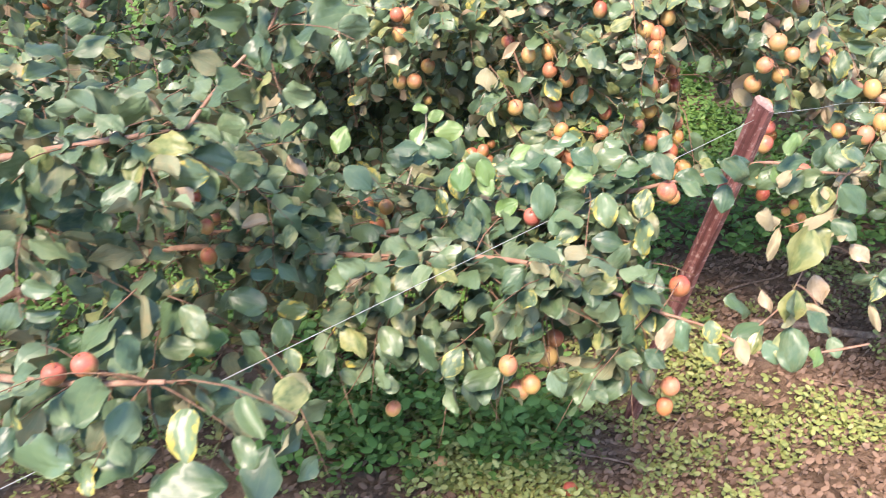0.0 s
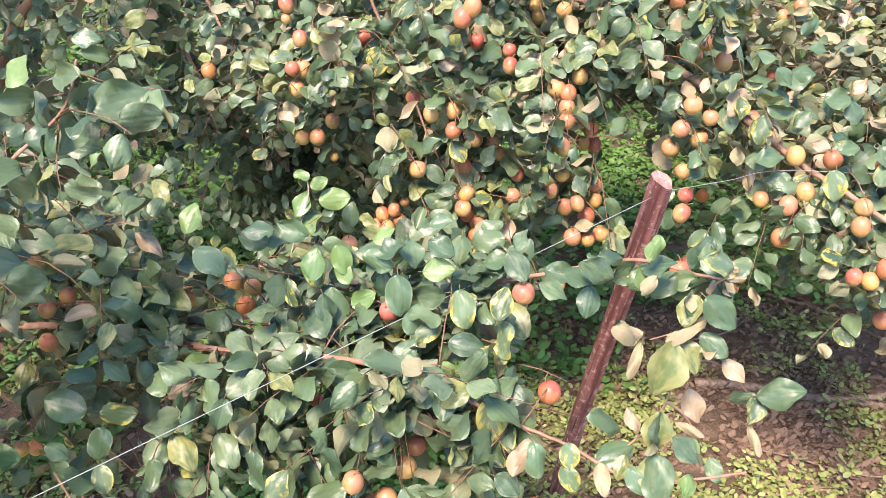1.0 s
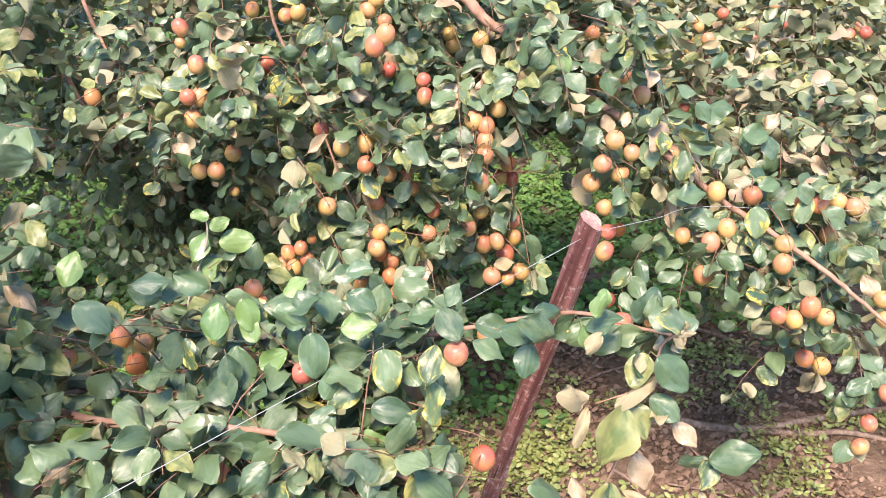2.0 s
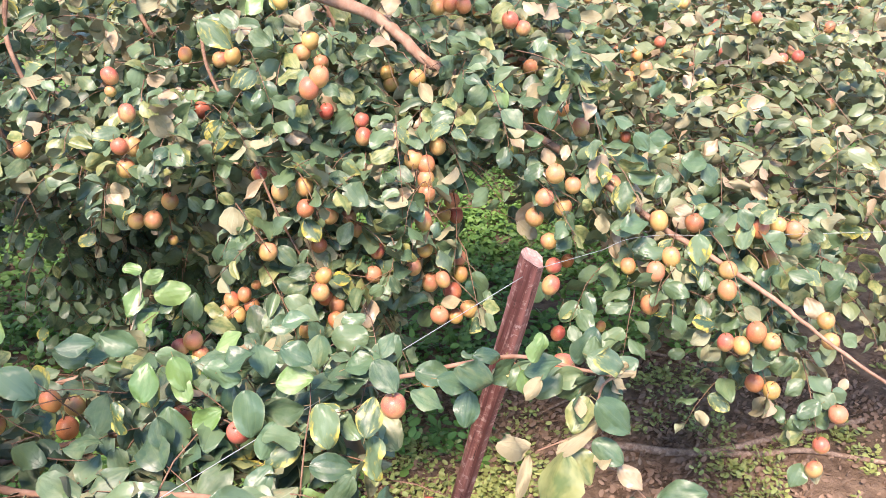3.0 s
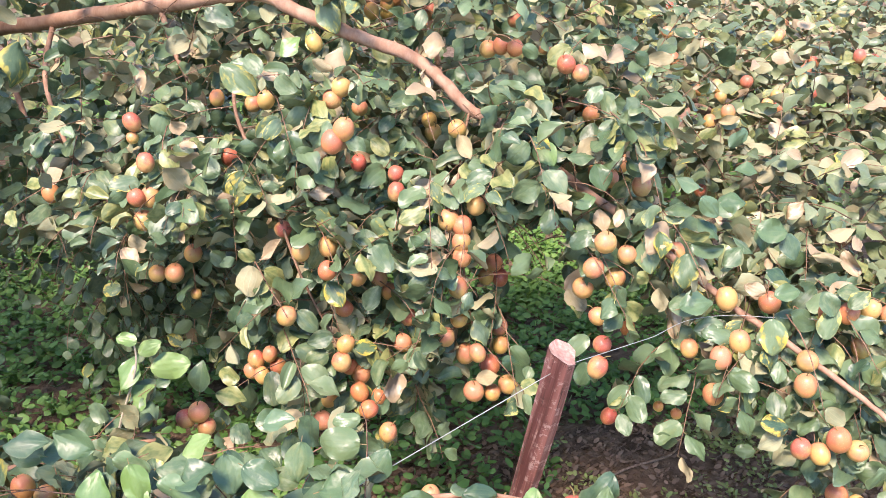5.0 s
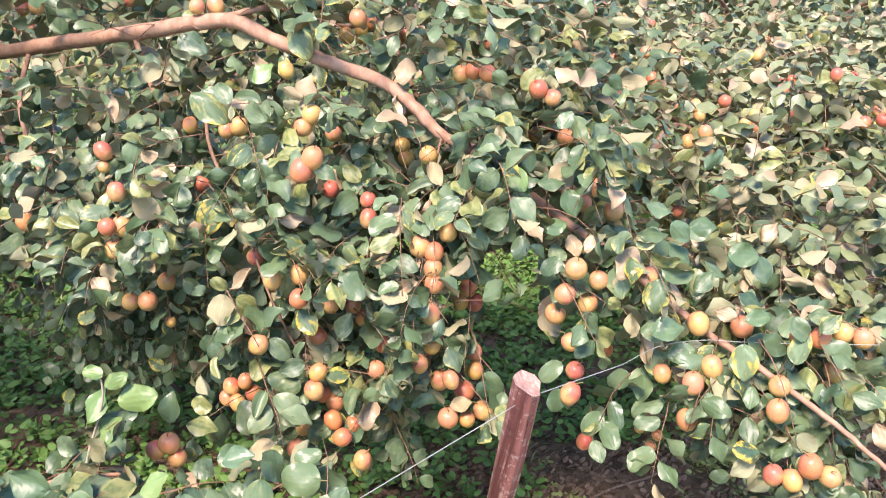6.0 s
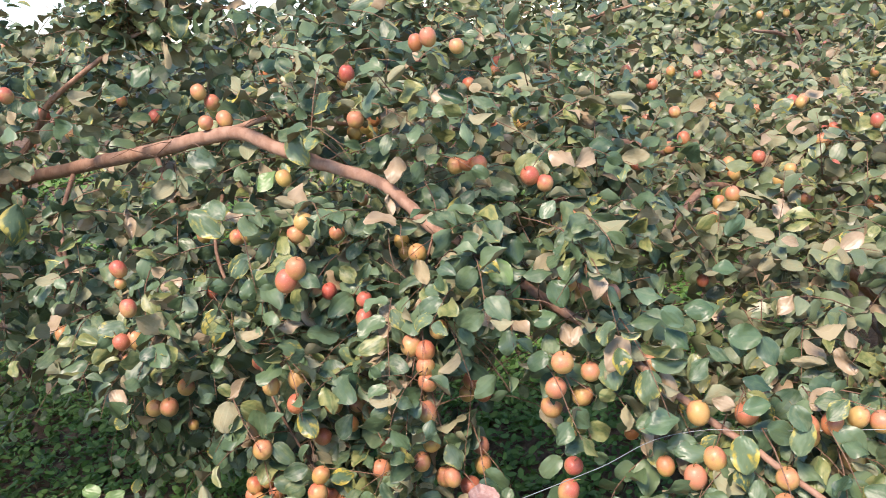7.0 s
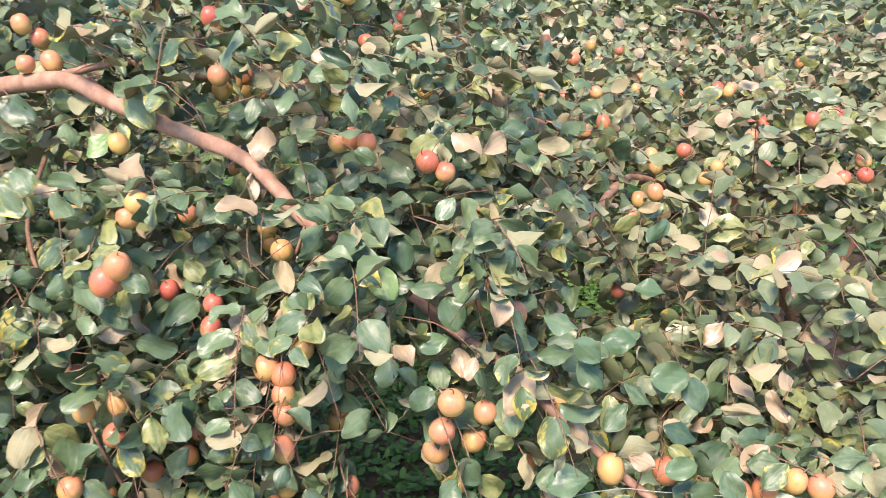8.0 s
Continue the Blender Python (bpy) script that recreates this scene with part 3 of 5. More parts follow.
def between_trees(p):
    """The open slot between two crowns, through which the grass behind is seen."""
    d = p[1] - 2.0
    return d > -0.06 and 0.615 + 0.12 * d < p[0] < 0.735 + 0.20 * d and p[2] < 1.21 - 0.35 * d


def build_hanging_tree():
    """The tree whose long limb arches across, with curtains of fruiting twigs below it."""
    tree = thing("jujube_tree", -1.50, 3.25, GROUND_Z, "jujube tree with an arching limb and hanging orange fruit", "fruit tree", "orchard trees")
    fol, deep, shade = Foliage(NEAR_LEAVES), Foliage(MID_LEAVES), Foliage(SHADE_LEAVES)
    trunk(tree, [(-1.50, 3.25, 0.0), (-1.48, 3.25, 0.35), (-1.43, 3.23, 0.75)], 0.055, 0.040)
    main = limb(tree, [(-1.43, 3.23, 0.72), (-1.22, 3.12, 1.15), (-0.80, 2.94, 1.42), (-0.45, 2.72, 1.50), (-0.12, 2.49, 1.555), (0.10, 2.40, 1.588), (0.20, 2.36, 1.553), (0.31, 2.31, 1.514), (0.433, 2.25, 1.478), (0.502, 2.20, 1.430), (0.553, 2.165, 1.381), (0.616, 2.135, 1.353), (0.766, 2.06, 1.245), (0.836, 2.02, 1.204), (0.923, 1.96, 1.140), (1.023, 1.88, 1.068), (1.097, 1.80, 1.031), (1.194, 1.71, 0.969), (1.265, 1.63, 0.915), (1.36, 1.52, 0.85)], 0.0215, 0.0030, label="long arching pinkish-brown limb")
    back = limb(tree, [(0.07, 2.41, 1.585), (0.12, 2.43, 1.60), (0.19, 2.46, 1.612), (0.25, 2.50, 1.60), (0.33, 2.55, 1.57), (0.50, 2.70, 1.55)], 0.0085, 0.004)
    up = limb(tree, [(-0.95, 3.00, 1.33), (-0.76, 2.88, 1.45), (-0.58, 2.80, 1.59), (-0.50, 2.75, 1.67), (-0.39, 2.70, 1.73), (-0.23, 2.62, 1.80), (-0.14, 2.58, 1.83), (0.08, 2.60, 1.87)], 0.013, 0.003)
    drop = limb(tree, [(-0.12, 2.49, 1.55), (-0.09, 2.44, 1.47), (-0.05, 2.38, 1.41)], 0.007, 0.004)
    hang1 = limb(tree, [(0.06, 2.38, 1.45), (0.08, 2.22, 1.36), (0.16, 2.10, 1.22), (0.22, 2.02, 1.08), (0.30, 1.99, 0.92)], 0.0045, 0.002, TWIG)
    hang2 = limb(tree, [(0.553, 2.165, 1.381), (0.53, 2.08, 1.31), (0.52, 2.01, 1.22), (0.54, 1.98, 1.05), (0.58, 1.97, 0.86)], 0.0028, 0.0015, TWIG)
    left = limb(tree, [(-0.45, 2.72, 1.49), (-0.40, 2.50, 1.38), (-0.28, 2.30, 1.24), (-0.12, 2.16, 1.12)], 0.007, 0.003)
    side = limb(tree, [(-0.62, 2.85, 1.30), (-0.45, 2.62, 1.06), (-0.25, 2.58, 1.00), (0.02, 2.50, 1.03)], 0.008, 0.004)

    # fruit of the side curtain, then the one round the thin limb
    fruits(tree, [(-0.069, 2.090, 1.222), (-0.092, 2.072, 1.226), (-0.087, 2.086, 1.176), (-0.018, 2.166, 1.078), (-0.092, 2.155, 1.038), (-0.054, 2.144, 1.043), (-0.352, 2.323, 1.164), (0.129, 2.305, 1.375), (0.059, 2.235, 1.266), (0.300, 2.120, 1.431), (0.329, 2.296, 1.361), (0.290, 1.965, 1.358), (0.274, 1.994, 1.152), (0.274, 1.963, 1.115), (0.224, 1.985, 1.146)], 0, 1.06)
    fruits(tree, [(-0.113, 2.164, 1.354), (-0.074, 2.092, 1.290), (0.101, 2.312, 1.366), (0.330, 2.130, 1.280), (0.404, 2.104, 1.265), (0.404, 2.073, 1.236), (0.282, 2.120, 1.408), (0.182, 2.076, 1.160), (0.298, 1.930, 0.942), (0.426, 2.018, 0.995), (0.022, 1.840, 0.880), (0.058, 1.840, 0.862), (0.100, 2.150, 0.838)], 2)
    fruits(tree, [(0.327, 2.041, 1.072), (0.369, 2.066, 1.058), (0.389, 2.075, 1.026), (0.195, 1.963, 1.024), (0.130, 2.150, 0.850), (0.115, 2.125, 0.812), (0.348, 1.931, 0.838), (0.267, 2.009, 0.818), (0.255, 1.965, 0.795), (0.415, 1.990, 0.951), (0.385, 1.940, 0.780), (0.047, 1.839, 0.893), (0.145, 2.160, 0.815), (0.085, 2.170, 0.800)], 0)
    fruits(tree, [(0.025, 2.315, 1.377), (0.311, 1.965, 1.380), (0.301, 2.022, 1.012), (0.306, 1.940, 0.974), (0.356, 2.039, 1.028), (0.333, 1.980, 0.888), (0.330, 1.950, 0.866), (0.310, 1.985, 0.905), (0.370, 1.960, 0.850)], 1)
    fruits(tree, [(-0.020, 2.170, 0.985), (0.155, 2.204, 0.850), (-0.115, 2.164, 1.322)], 1, 0.65)
    # the column under the knee
    fruits(tree, [(0.554, 2.008, 1.226), (0.526, 1.985, 1.195), (0.500, 1.990, 1.205), (0.525, 1.978, 1.164), (0.527, 1.973, 1.136), (0.519, 1.968, 1.077), (0.499, 1.967, 0.973), (0.612, 2.035, 0.962), (0.557, 1.935, 0.954), (0.588, 1.978, 0.906), (0.553, 1.940, 0.868), (0.604, 2.089, 1.081), (0.625, 1.970, 0.865), (0.540, 1.990, 0.925)], 0, 1.05)
    fruits(tree, [(0.522, 1.962, 1.014), (0.592, 1.955, 0.856), (0.614, 2.016, 0.930), (0.590, 2.110, 1.042), (0.522, 2.088, 1.357), (0.484, 2.238, 1.320), (0.475, 2.240, 1.345), (0.840, 2.322, 1.344), (0.861, 2.118, 1.282), (0.808, 2.104, 1.268), (0.943, 2.235, 0.861)], 1)
    fruits(tree, [(0.602, 2.299, 1.486), (0.627, 2.278, 1.496), (0.653, 2.253, 1.493), (0.839, 2.116, 1.250), (0.886, 2.062, 1.250)], 0)
    fruits(tree, [(0.623, 2.131, 1.032), (0.785, 2.215, 1.448), (0.755, 2.220, 1.465), (0.767, 1.841, 0.969), (0.781, 1.873, 0.999), (1.073, 1.662, 0.905), (1.292, 1.645, 0.900), (0.830, 1.950, 0.800), (1.275, 1.590, 0.695), (1.270, 1.590, 0.638)], 2)
    # along the limb's falling end
    fruits(tree, [(0.753, 1.935, 1.087), (0.808, 1.920, 1.112), (0.760, 1.900, 1.140), (0.824, 1.912, 1.161), (0.773, 1.880, 1.196), (0.942, 1.983, 1.140), (0.775, 1.897, 1.045), (0.998, 1.857, 1.095), (1.081, 1.861, 1.085), (1.117, 1.765, 1.014), (1.205, 1.812, 1.083), (1.254, 1.826, 1.083), (1.290, 1.820, 1.075), (1.015, 1.817, 1.028), (0.980, 1.808, 1.001), (1.123, 1.642, 0.933), (1.165, 1.651, 0.905), (1.170, 1.690, 0.790), (1.302, 1.594, 0.762)], 0, 1.06)
    fruits(tree, [(1.102, 1.731, 0.985), (0.980, 1.817, 0.922), (1.155, 1.788, 1.095), (1.240, 1.810, 1.015), (1.169, 1.816, 1.060), (0.940, 1.856, 0.997), (1.100, 1.650, 0.902), (1.195, 1.665, 0.785), (1.285, 1.661, 0.938)], 1)
    # in the crown over and behind the limb
    fruits(tree, [(0.564, 2.394, 1.756), (0.533, 2.433, 1.747), (0.625, 2.370, 1.732), (-0.003, 2.520, 1.680), (0.039, 2.412, 1.616), (0.075, 2.440, 1.617), (-0.430, 3.390, 1.845), (-0.470, 3.400, 1.835), (0.385, 2.390, 1.594), (0.533, 3.139, 1.509), (0.780, 2.947, 1.485), (0.800, 2.750, 1.440), (0.300, 2.890, 1.310), (0.879, 2.537, 1.320), (0.765, 3.062, 1.585), (0.726, 3.200, 1.650), (0.715, 3.200, 1.625)], 0)
    fruits(tree, [(0.370, 2.439, 1.693), (0.020, 2.540, 1.652), (-0.176, 2.671, 1.622), (-0.773, 3.490, 1.903), (-0.850, 3.600, 1.820), (-0.594, 3.230, 1.667), (-0.690, 3.300, 1.650), (-0.386, 2.367, 1.720), (0.498, 2.690, 1.537), (-0.075, 3.540, 1.644), (-0.242, 3.586, 1.699)], 2)
    fruits(tree, [(0.389, 2.512, 1.563), (0.352, 2.560, 1.545), (0.389, 2.600, 1.538), (0.410, 2.520, 1.578), (0.242, 2.241, 1.501), (0.807, 2.514, 1.311), (0.842, 2.520, 1.332)], 1)

    more = []
    for _ in range(16):  # half hidden in the crown
        x, y = rng.uniform(-0.7, 0.9), rng.uniform(2.55, 3.1)
        more.append((x, y, 1.56 + 0.34 * min(0.9, y - 2.2) - 0.25 * max(0, x - 0.6) - rng.uniform(0.06, 0.24)))
    fruits(tree, more)

    def over_limb(p):
        """The limb's arch stays bare on its open side."""
        if hides_fruit(p) or between_trees(p) or (-0.95 < p[0] < -0.24 and p[1] < 2.82 and p[2] < 1.15 - 0.25 * (p[1] - 2)) or (-0.24 <= p[0] < 0.06 and p[1] < 2.5 and p[2] < 0.93):
            return True
        if -0.66 < p[0] < -0.28 and p[2] > 1.5:
            i = int(np.argmin(np.linalg.norm(up[:, ::2] - np.asarray(p)[::2], axis=1)))
            if p[1] < up[i, 1] + 0.02 and np.linalg.norm(up[i, ::2] - np.asarray(p)[::2]) < 0.032:
                return True
        if 0.70 < p[0] < 0.80 or 0.97 < p[0] < 1.30:
            i = int(np.argmin(np.abs(main[:, 0] - p[0])))
            return p[1] < main[i, 1] + 0.02 and -0.02 < p[2] - main[i, 2] < 0.035
        if not -0.44 < p[0] < 0.57:
            return False
        i = int(np.argmin(np.abs(main[:, 0] - p[0]) + (main[:, 2] < 1.3)))
        return p[1] < main[i, 1] + 0.05 and -0.035 < p[2] - main[i, 2] < 0.06

    fol.clear = deep.clear = shade.clear = over_limb
    # curtains: foot points under the limb, each with the heights between which twigs hang
    for x0, x1, y, top, foot, count in (
        (0.13, 0.47, 2.02, 1.22, 0.70, 44),
        (0.44, 0.66, 1.99, 1.30, 0.84, 34),
        (0.71, 0.90, 1.96, 1.26, 1.00, 20),
        (-0.20, 0.14, 2.12, 1.36, 1.05, 26),
        (0.10, 0.66, 2.16, 1.48, 1.16, 34),
        (0.88, 1.30, 1.80, 1.12, 0.84, 34),
        (-0.10, 0.30, 2.25, 1.16, 0.84, 14),
        (0.57, 0.86, 2.00, 1.44, 1.14, 20),
        (1.10, 1.34, 1.74, 0.98, 0.66, 9),
    ):
        for _ in range(count):
            x = rng.uniform(x0, x1)
            z = rng.uniform(foot + 0.12, top)
            start = (x, y + rng.uniform(-0.02, 0.13), z)
            twig(fol, start, (rng.normal(0, 0.6), -0.5, rng.uniform(-0.5, 0.2)), min(rng.uniform(0.10, 0.24), z - foot + 0.04), 5.0, 0.021, face=(0, -0.65, 0.6))
    # leaves close round the fruit
    for x, y, z in HUNG:
        if y < 2.2:
            for _ in range(2):
                a = rng.uniform(0, 2 * math.pi)
                fol.leaf((x + 0.018 * math.cos(a), y + rng.uniform(0.0, 0.04), z + 0.018 + 0.012 * math.sin(a)), unit((math.cos(a), rng.uniform(-0.5, 0.4), math.sin(a) - 0.35)), unit(np.array([0, -0.65, 0.6]) + rng.normal(0, 0.5, 3)), rng.uniform(0.040, 0.060))
    for _ in range(46):
        twig(fol, along(up, rng.uniform(0.3, 1.0)), (rng.normal(0, 0.7), rng.uniform(-0.4, 0.4), 1.0), rng.uniform(0.10, 0.22), 2.0)
    for line, n in ((main, 46), (back, 18), (up, 34), (drop, 6), (hang1, 12), (hang2, 12), (left, 16), (side, 16)):
        for _ in range(n):
            twig(fol, along(line, rng.uniform(0.2, 1.0)), (rng.normal(0, 0.8), rng.uniform(-0.7, 0.7), rng.uniform(-0.5, 0.6)), rng.uniform(0.10, 0.26), 3.0, bare=0.2)
    # crown behind and over the limb
    for _ in range(680):
        x, y = rng.uniform(-1.6, 1.05), rng.uniform(2.22, 3.35)
        top = 1.58 + 0.34 * min(0.9, y - 2.2) - 0.25 * max(0, x - 0.6) - 0.06 * min(0.6, max(0, -0.2 - x)) + 0.08 * math.sin(6 * x + 2 * y)
        z = top - abs(rng.normal(0, 0.17))
        twig(fol if y < 2.5 else deep, (x, y, z), (rng.normal(0, 0.7), rng.uniform(-0.8, 0.4), rng.uniform(-0.3, 0.7)), rng.uniform(0.12, 0.28), 3.0, 0.027)
    for _ in range(110):
        x, y = rng.uniform(0.30, 1.05), rng.uniform(2.22, 2.80)
        twig(deep, (x, y, 1.50 + 0.30 * (y - 2.2) - 0.30 * max(0, x - 0.6) - rng.uniform(0.05, 0.42)), (rng.normal(0, 0.7), -0.6, rng.uniform(-0.4, 0.4)), rng.uniform(0.12, 0.26), 3.0, 0.025)
    # shaded inner twigs that hang low behind the curtains
    for _ in range(120):
        x, y = rng.uniform(-0.9, 0.35), rng.uniform(2.45, 3.3)
        twig(shade, (x, y, rng.uniform(0.92 - 0.2 * max(0, x + 0.2), 1.35)), (rng.normal(0, 0.7), -0.4, rng.uniform(-0.7, 0.2)), rng.uniform(0.14, 0.30), 4.0, 0.027)
    # twigs that hang almost to the grass in the shade
    for _ in range(240):
        x, y = rng.uniform(-0.52, 0.30), rng.uniform(2.85, 3.45)
        twig(shade, (x, y, rng.uniform(0.45, 1.10)), (rng.normal(0, 0.6), -0.3, rng.uniform(-0.8, 0.2)), rng.uniform(0.12, 0.28), 4.0, 0.026)
    for _ in range(190):
        x, y = rng.uniform(-0.62, 0.15), rng.uniform(3.25, 3.95)
        twig(shade, (x, y, rng.uniform(0.40, 0.95)), (rng.normal(0, 0.6), -0.3, rng.uniform(-0.8, 0.2)), rng.uniform(0.12, 0.28), 4.0, 0.026)
    # the dense, shaded back of the crown
    for _ in range(270):
        x, y = rng.uniform(-2.3, 0.75), rng.uniform(2.95, 3.6)
        twig(shade, (x, y, rng.uniform(0.62, 1.35)), (rng.normal(0, 0.7), rng.uniform(-0.6, 0.4), rng.uniform(-0.5, 0.3)), rng.uniform(0.14, 0.28), 3.0, 0.026)
    fol.single(tree, 260, lambda r: r[1])
    finish(tree, fol)
    finish(tree, deep)
    finish(tree, shade, [LUSH_TOP, GREEN_UNDER, PETIOLE])
    set_leaves(tree, [(0.46, 2.22, 1.46, 0.054, -0.1, -0.5, -0.9, "d"), (0.58, 2.01, 1.38, 0.049, 0.5, -0.5, -0.8, "u"), (0.59, 2.02, 1.31, 0.060, 0.7, -0.4, -0.5, "u"), (0.66, 2.02, 1.36, 0.062, 0.5, -0.5, -0.7, "g"), (0.64, 2.02, 1.30, 0.058, 0.1, -0.5, -0.9, "p"), (0.23, 2.05, 1.24, 0.051, 1.0, -0.2, 0.2, "d"), (0.44, 1.97, 1.19, 0.047, 0.3, -0.5, -0.8, "u"), (0.46, 1.95, 1.12, 0.047, 0.8, -0.0, 0.6, "u"), (0.55, 1.95, 0.89, 0.050, 1.0, -0.2, 0.1, "u"), (0.15, 1.94, 1.14, 0.059, 0.8, -0.0, 0.6, "d"), (-0.14, 2.32, 1.46, 0.075, 0.1, -0.5, -0.9, "d"), (0.07, 2.12, 1.48, 0.086, 0.7, -0.4, -0.5, "y"), (0.11, 2.10, 1.28, 0.071, -0.2, -0.5, -0.9, "y")])
    set_leaves(tree, [(0.07, 2.10, 1.26, 0.063, -0.9, 0.1, 0.5, "p"), (0.85, 1.92, 1.19, 0.061, 0.2, -0.5, -0.8, "y"), (0.91, 1.90, 1.17, 0.071, 0.1, -0.5, -0.9, "y"), (0.94, 1.88, 1.18, 0.062, 0.3, -0.5, -0.8, "d"), (0.88, 1.85, 1.08, 0.068, 0.9, -0.1, 0.3, "p"), (0.91, 1.88, 1.08, 0.061, -0.2, -0.5, -0.9, "d"), (0.91, 1.88, 1.04, 0.066, 0.6, -0.4, -0.7, "y"), (1.05, 1.78, 1.10, 0.068, -0.1, -0.5, -0.9, "y"), (1.04, 1.78, 1.05, 0.054, 0.3, -0.5, -0.8, "y"), (1.12, 1.74, 1.06, 0.063, 0.4, 0.1, 0.9, "y"), (0.61, 2.22, 1.44, 0.059, -0.2, -0.5, -0.9, "y"), (0.27, 1.99, 1.09, 0.057, 0.5, -0.5, -0.8, "y"), (0.33, 1.98, 0.88, 0.068, 0.1, -0.5, -0.9, "y")])
    set_leaves(tree, [(0.55, 1.96, 1.02, 0.055, 0.5, -0.5, -0.8, "y"), (0.37, 1.94, 0.81, 0.059, 0.0, 0.2, 1.0, "p"), (0.26, 1.99, 0.98, 0.065, 0.1, -0.5, -0.9, "y"), (0.34, 1.98, 1.02, 0.055, 0.5, 0.1, 0.9, "p")])
    set_leaves(tree, [(0.25, 2.30, 1.59, 0.075, 0.4, -0.4, -0.8, "y"), (0.46, 2.26, 1.46, 0.057, 0.1, -0.4, -0.9, "d"), (0.23, 2.31, 1.53, 0.049, -0.1, -0.4, -0.9, "y"), (0.61, 2.42, 1.42, 0.065, -0.2, -0.4, -0.9, "y"), (0.16, 2.30, 1.46, 0.061, 0.6, 0.1, 0.8, "g"), (0.64, 2.35, 1.40, 0.060, 0.6, 0.1, 0.8, "u"), (-0.29, 2.47, 1.65, 0.090, 0.1, -0.4, -0.9, "p"), (-0.35, 2.42, 1.79, 0.076, -0.1, -0.4, -0.9, "y"), (-0.16, 2.50, 1.70, 0.069, 0.6, 0.1, 0.8, "p"), (-0.06, 2.51, 1.81, 0.058, 0.0, -0.4, -0.9, "u"), (0.52, 2.06, 1.36, 0.060, 0.3, -0.4, -0.9, "u"), (0.53, 2.04, 1.29, 0.062, 0.7, -0.3, -0.6, "u"), (0.62, 2.04, 1.35, 0.059, 0.6, -0.3, -0.7, "g")])
    set_leaves(tree, [(0.39, 2.10, 1.29, 0.052, 0.6, 0.1, 0.8, "p"), (-0.33, 2.23, 1.51, 0.090, 0.0, -0.4, -0.9, "y"), (0.08, 2.16, 1.48, 0.080, 0.8, -0.3, -0.6, "y")])
    set_leaves(tree, [(0.57, 2.06, 1.30, 0.058, 0.6, 0.1, 0.8, "p"), (0.62, 2.07, 1.39, 0.054, 0.8, -0.2, -0.5, "p"), (0.71, 2.05, 1.32, 0.060, -0.1, 0.1, 1.0, "p"), (0.71, 2.00, 1.32, 0.060, 1.0, -0.0, 0.3, "p"), (0.77, 1.99, 1.32, 0.056, 0.3, -0.4, -0.9, "p"), (0.68, 2.03, 1.32, 0.059, 0.4, -0.4, -0.8, "g"), (0.72, 1.96, 1.24, 0.051, 0.9, 0.0, 0.4, "p"), (0.67, 2.01, 1.28, 0.057, -0.1, -0.4, -0.9, "p"), (0.77, 2.02, 1.36, 0.056, 1.0, -0.1, -0.1, "p"), (0.82, 1.98, 1.32, 0.053, 0.9, -0.2, -0.4, "p"), (0.90, 1.94, 1.30, 0.057, 1.0, -0.1, -0.2, "p"), (0.95, 1.93, 1.27, 0.055, 0.7, -0.3, -0.6, "p"), (0.99, 1.95, 1.25, 0.054, 1.0, -0.1, 0.1, "p")])
    set_leaves(tree, [(1.06, 1.93, 1.20, 0.062, 1.0, -0.1, 0.0, "p"), (1.13, 1.94, 1.20, 0.056, 0.3, -0.4, -0.9, "p"), (0.98, 1.86, 1.15, 0.050, 0.6, 0.1, 0.8, "p"), (0.87, 1.89, 1.22, 0.051, 0.1, -0.4, -0.9, "y"), (0.92, 1.86, 1.19, 0.063, -0.2, -0.4, -0.9, "y"), (0.89, 1.82, 1.09, 0.063, 1.0, -0.0, 0.3, "p"), (0.84, 2.05, 1.30, 0.051, 0.8, 0.1, 0.6, "d"), (1.08, 2.10, 1.27, 0.055, 1.0, -0.1, 0.0, "p"), (1.16, 1.90, 1.16, 0.059, 1.0, -0.1, -0.1, "u"), (1.05, 1.80, 1.12, 0.048, 1.0, -0.0, 0.3, "p"), (1.18, 1.78, 1.10, 0.051, 0.6, 0.1, 0.8, "y"), (1.12, 1.77, 1.15, 0.050, 0.4, -0.4, -0.8, "p")])
    return tree


HANGING = build_hanging_tree()


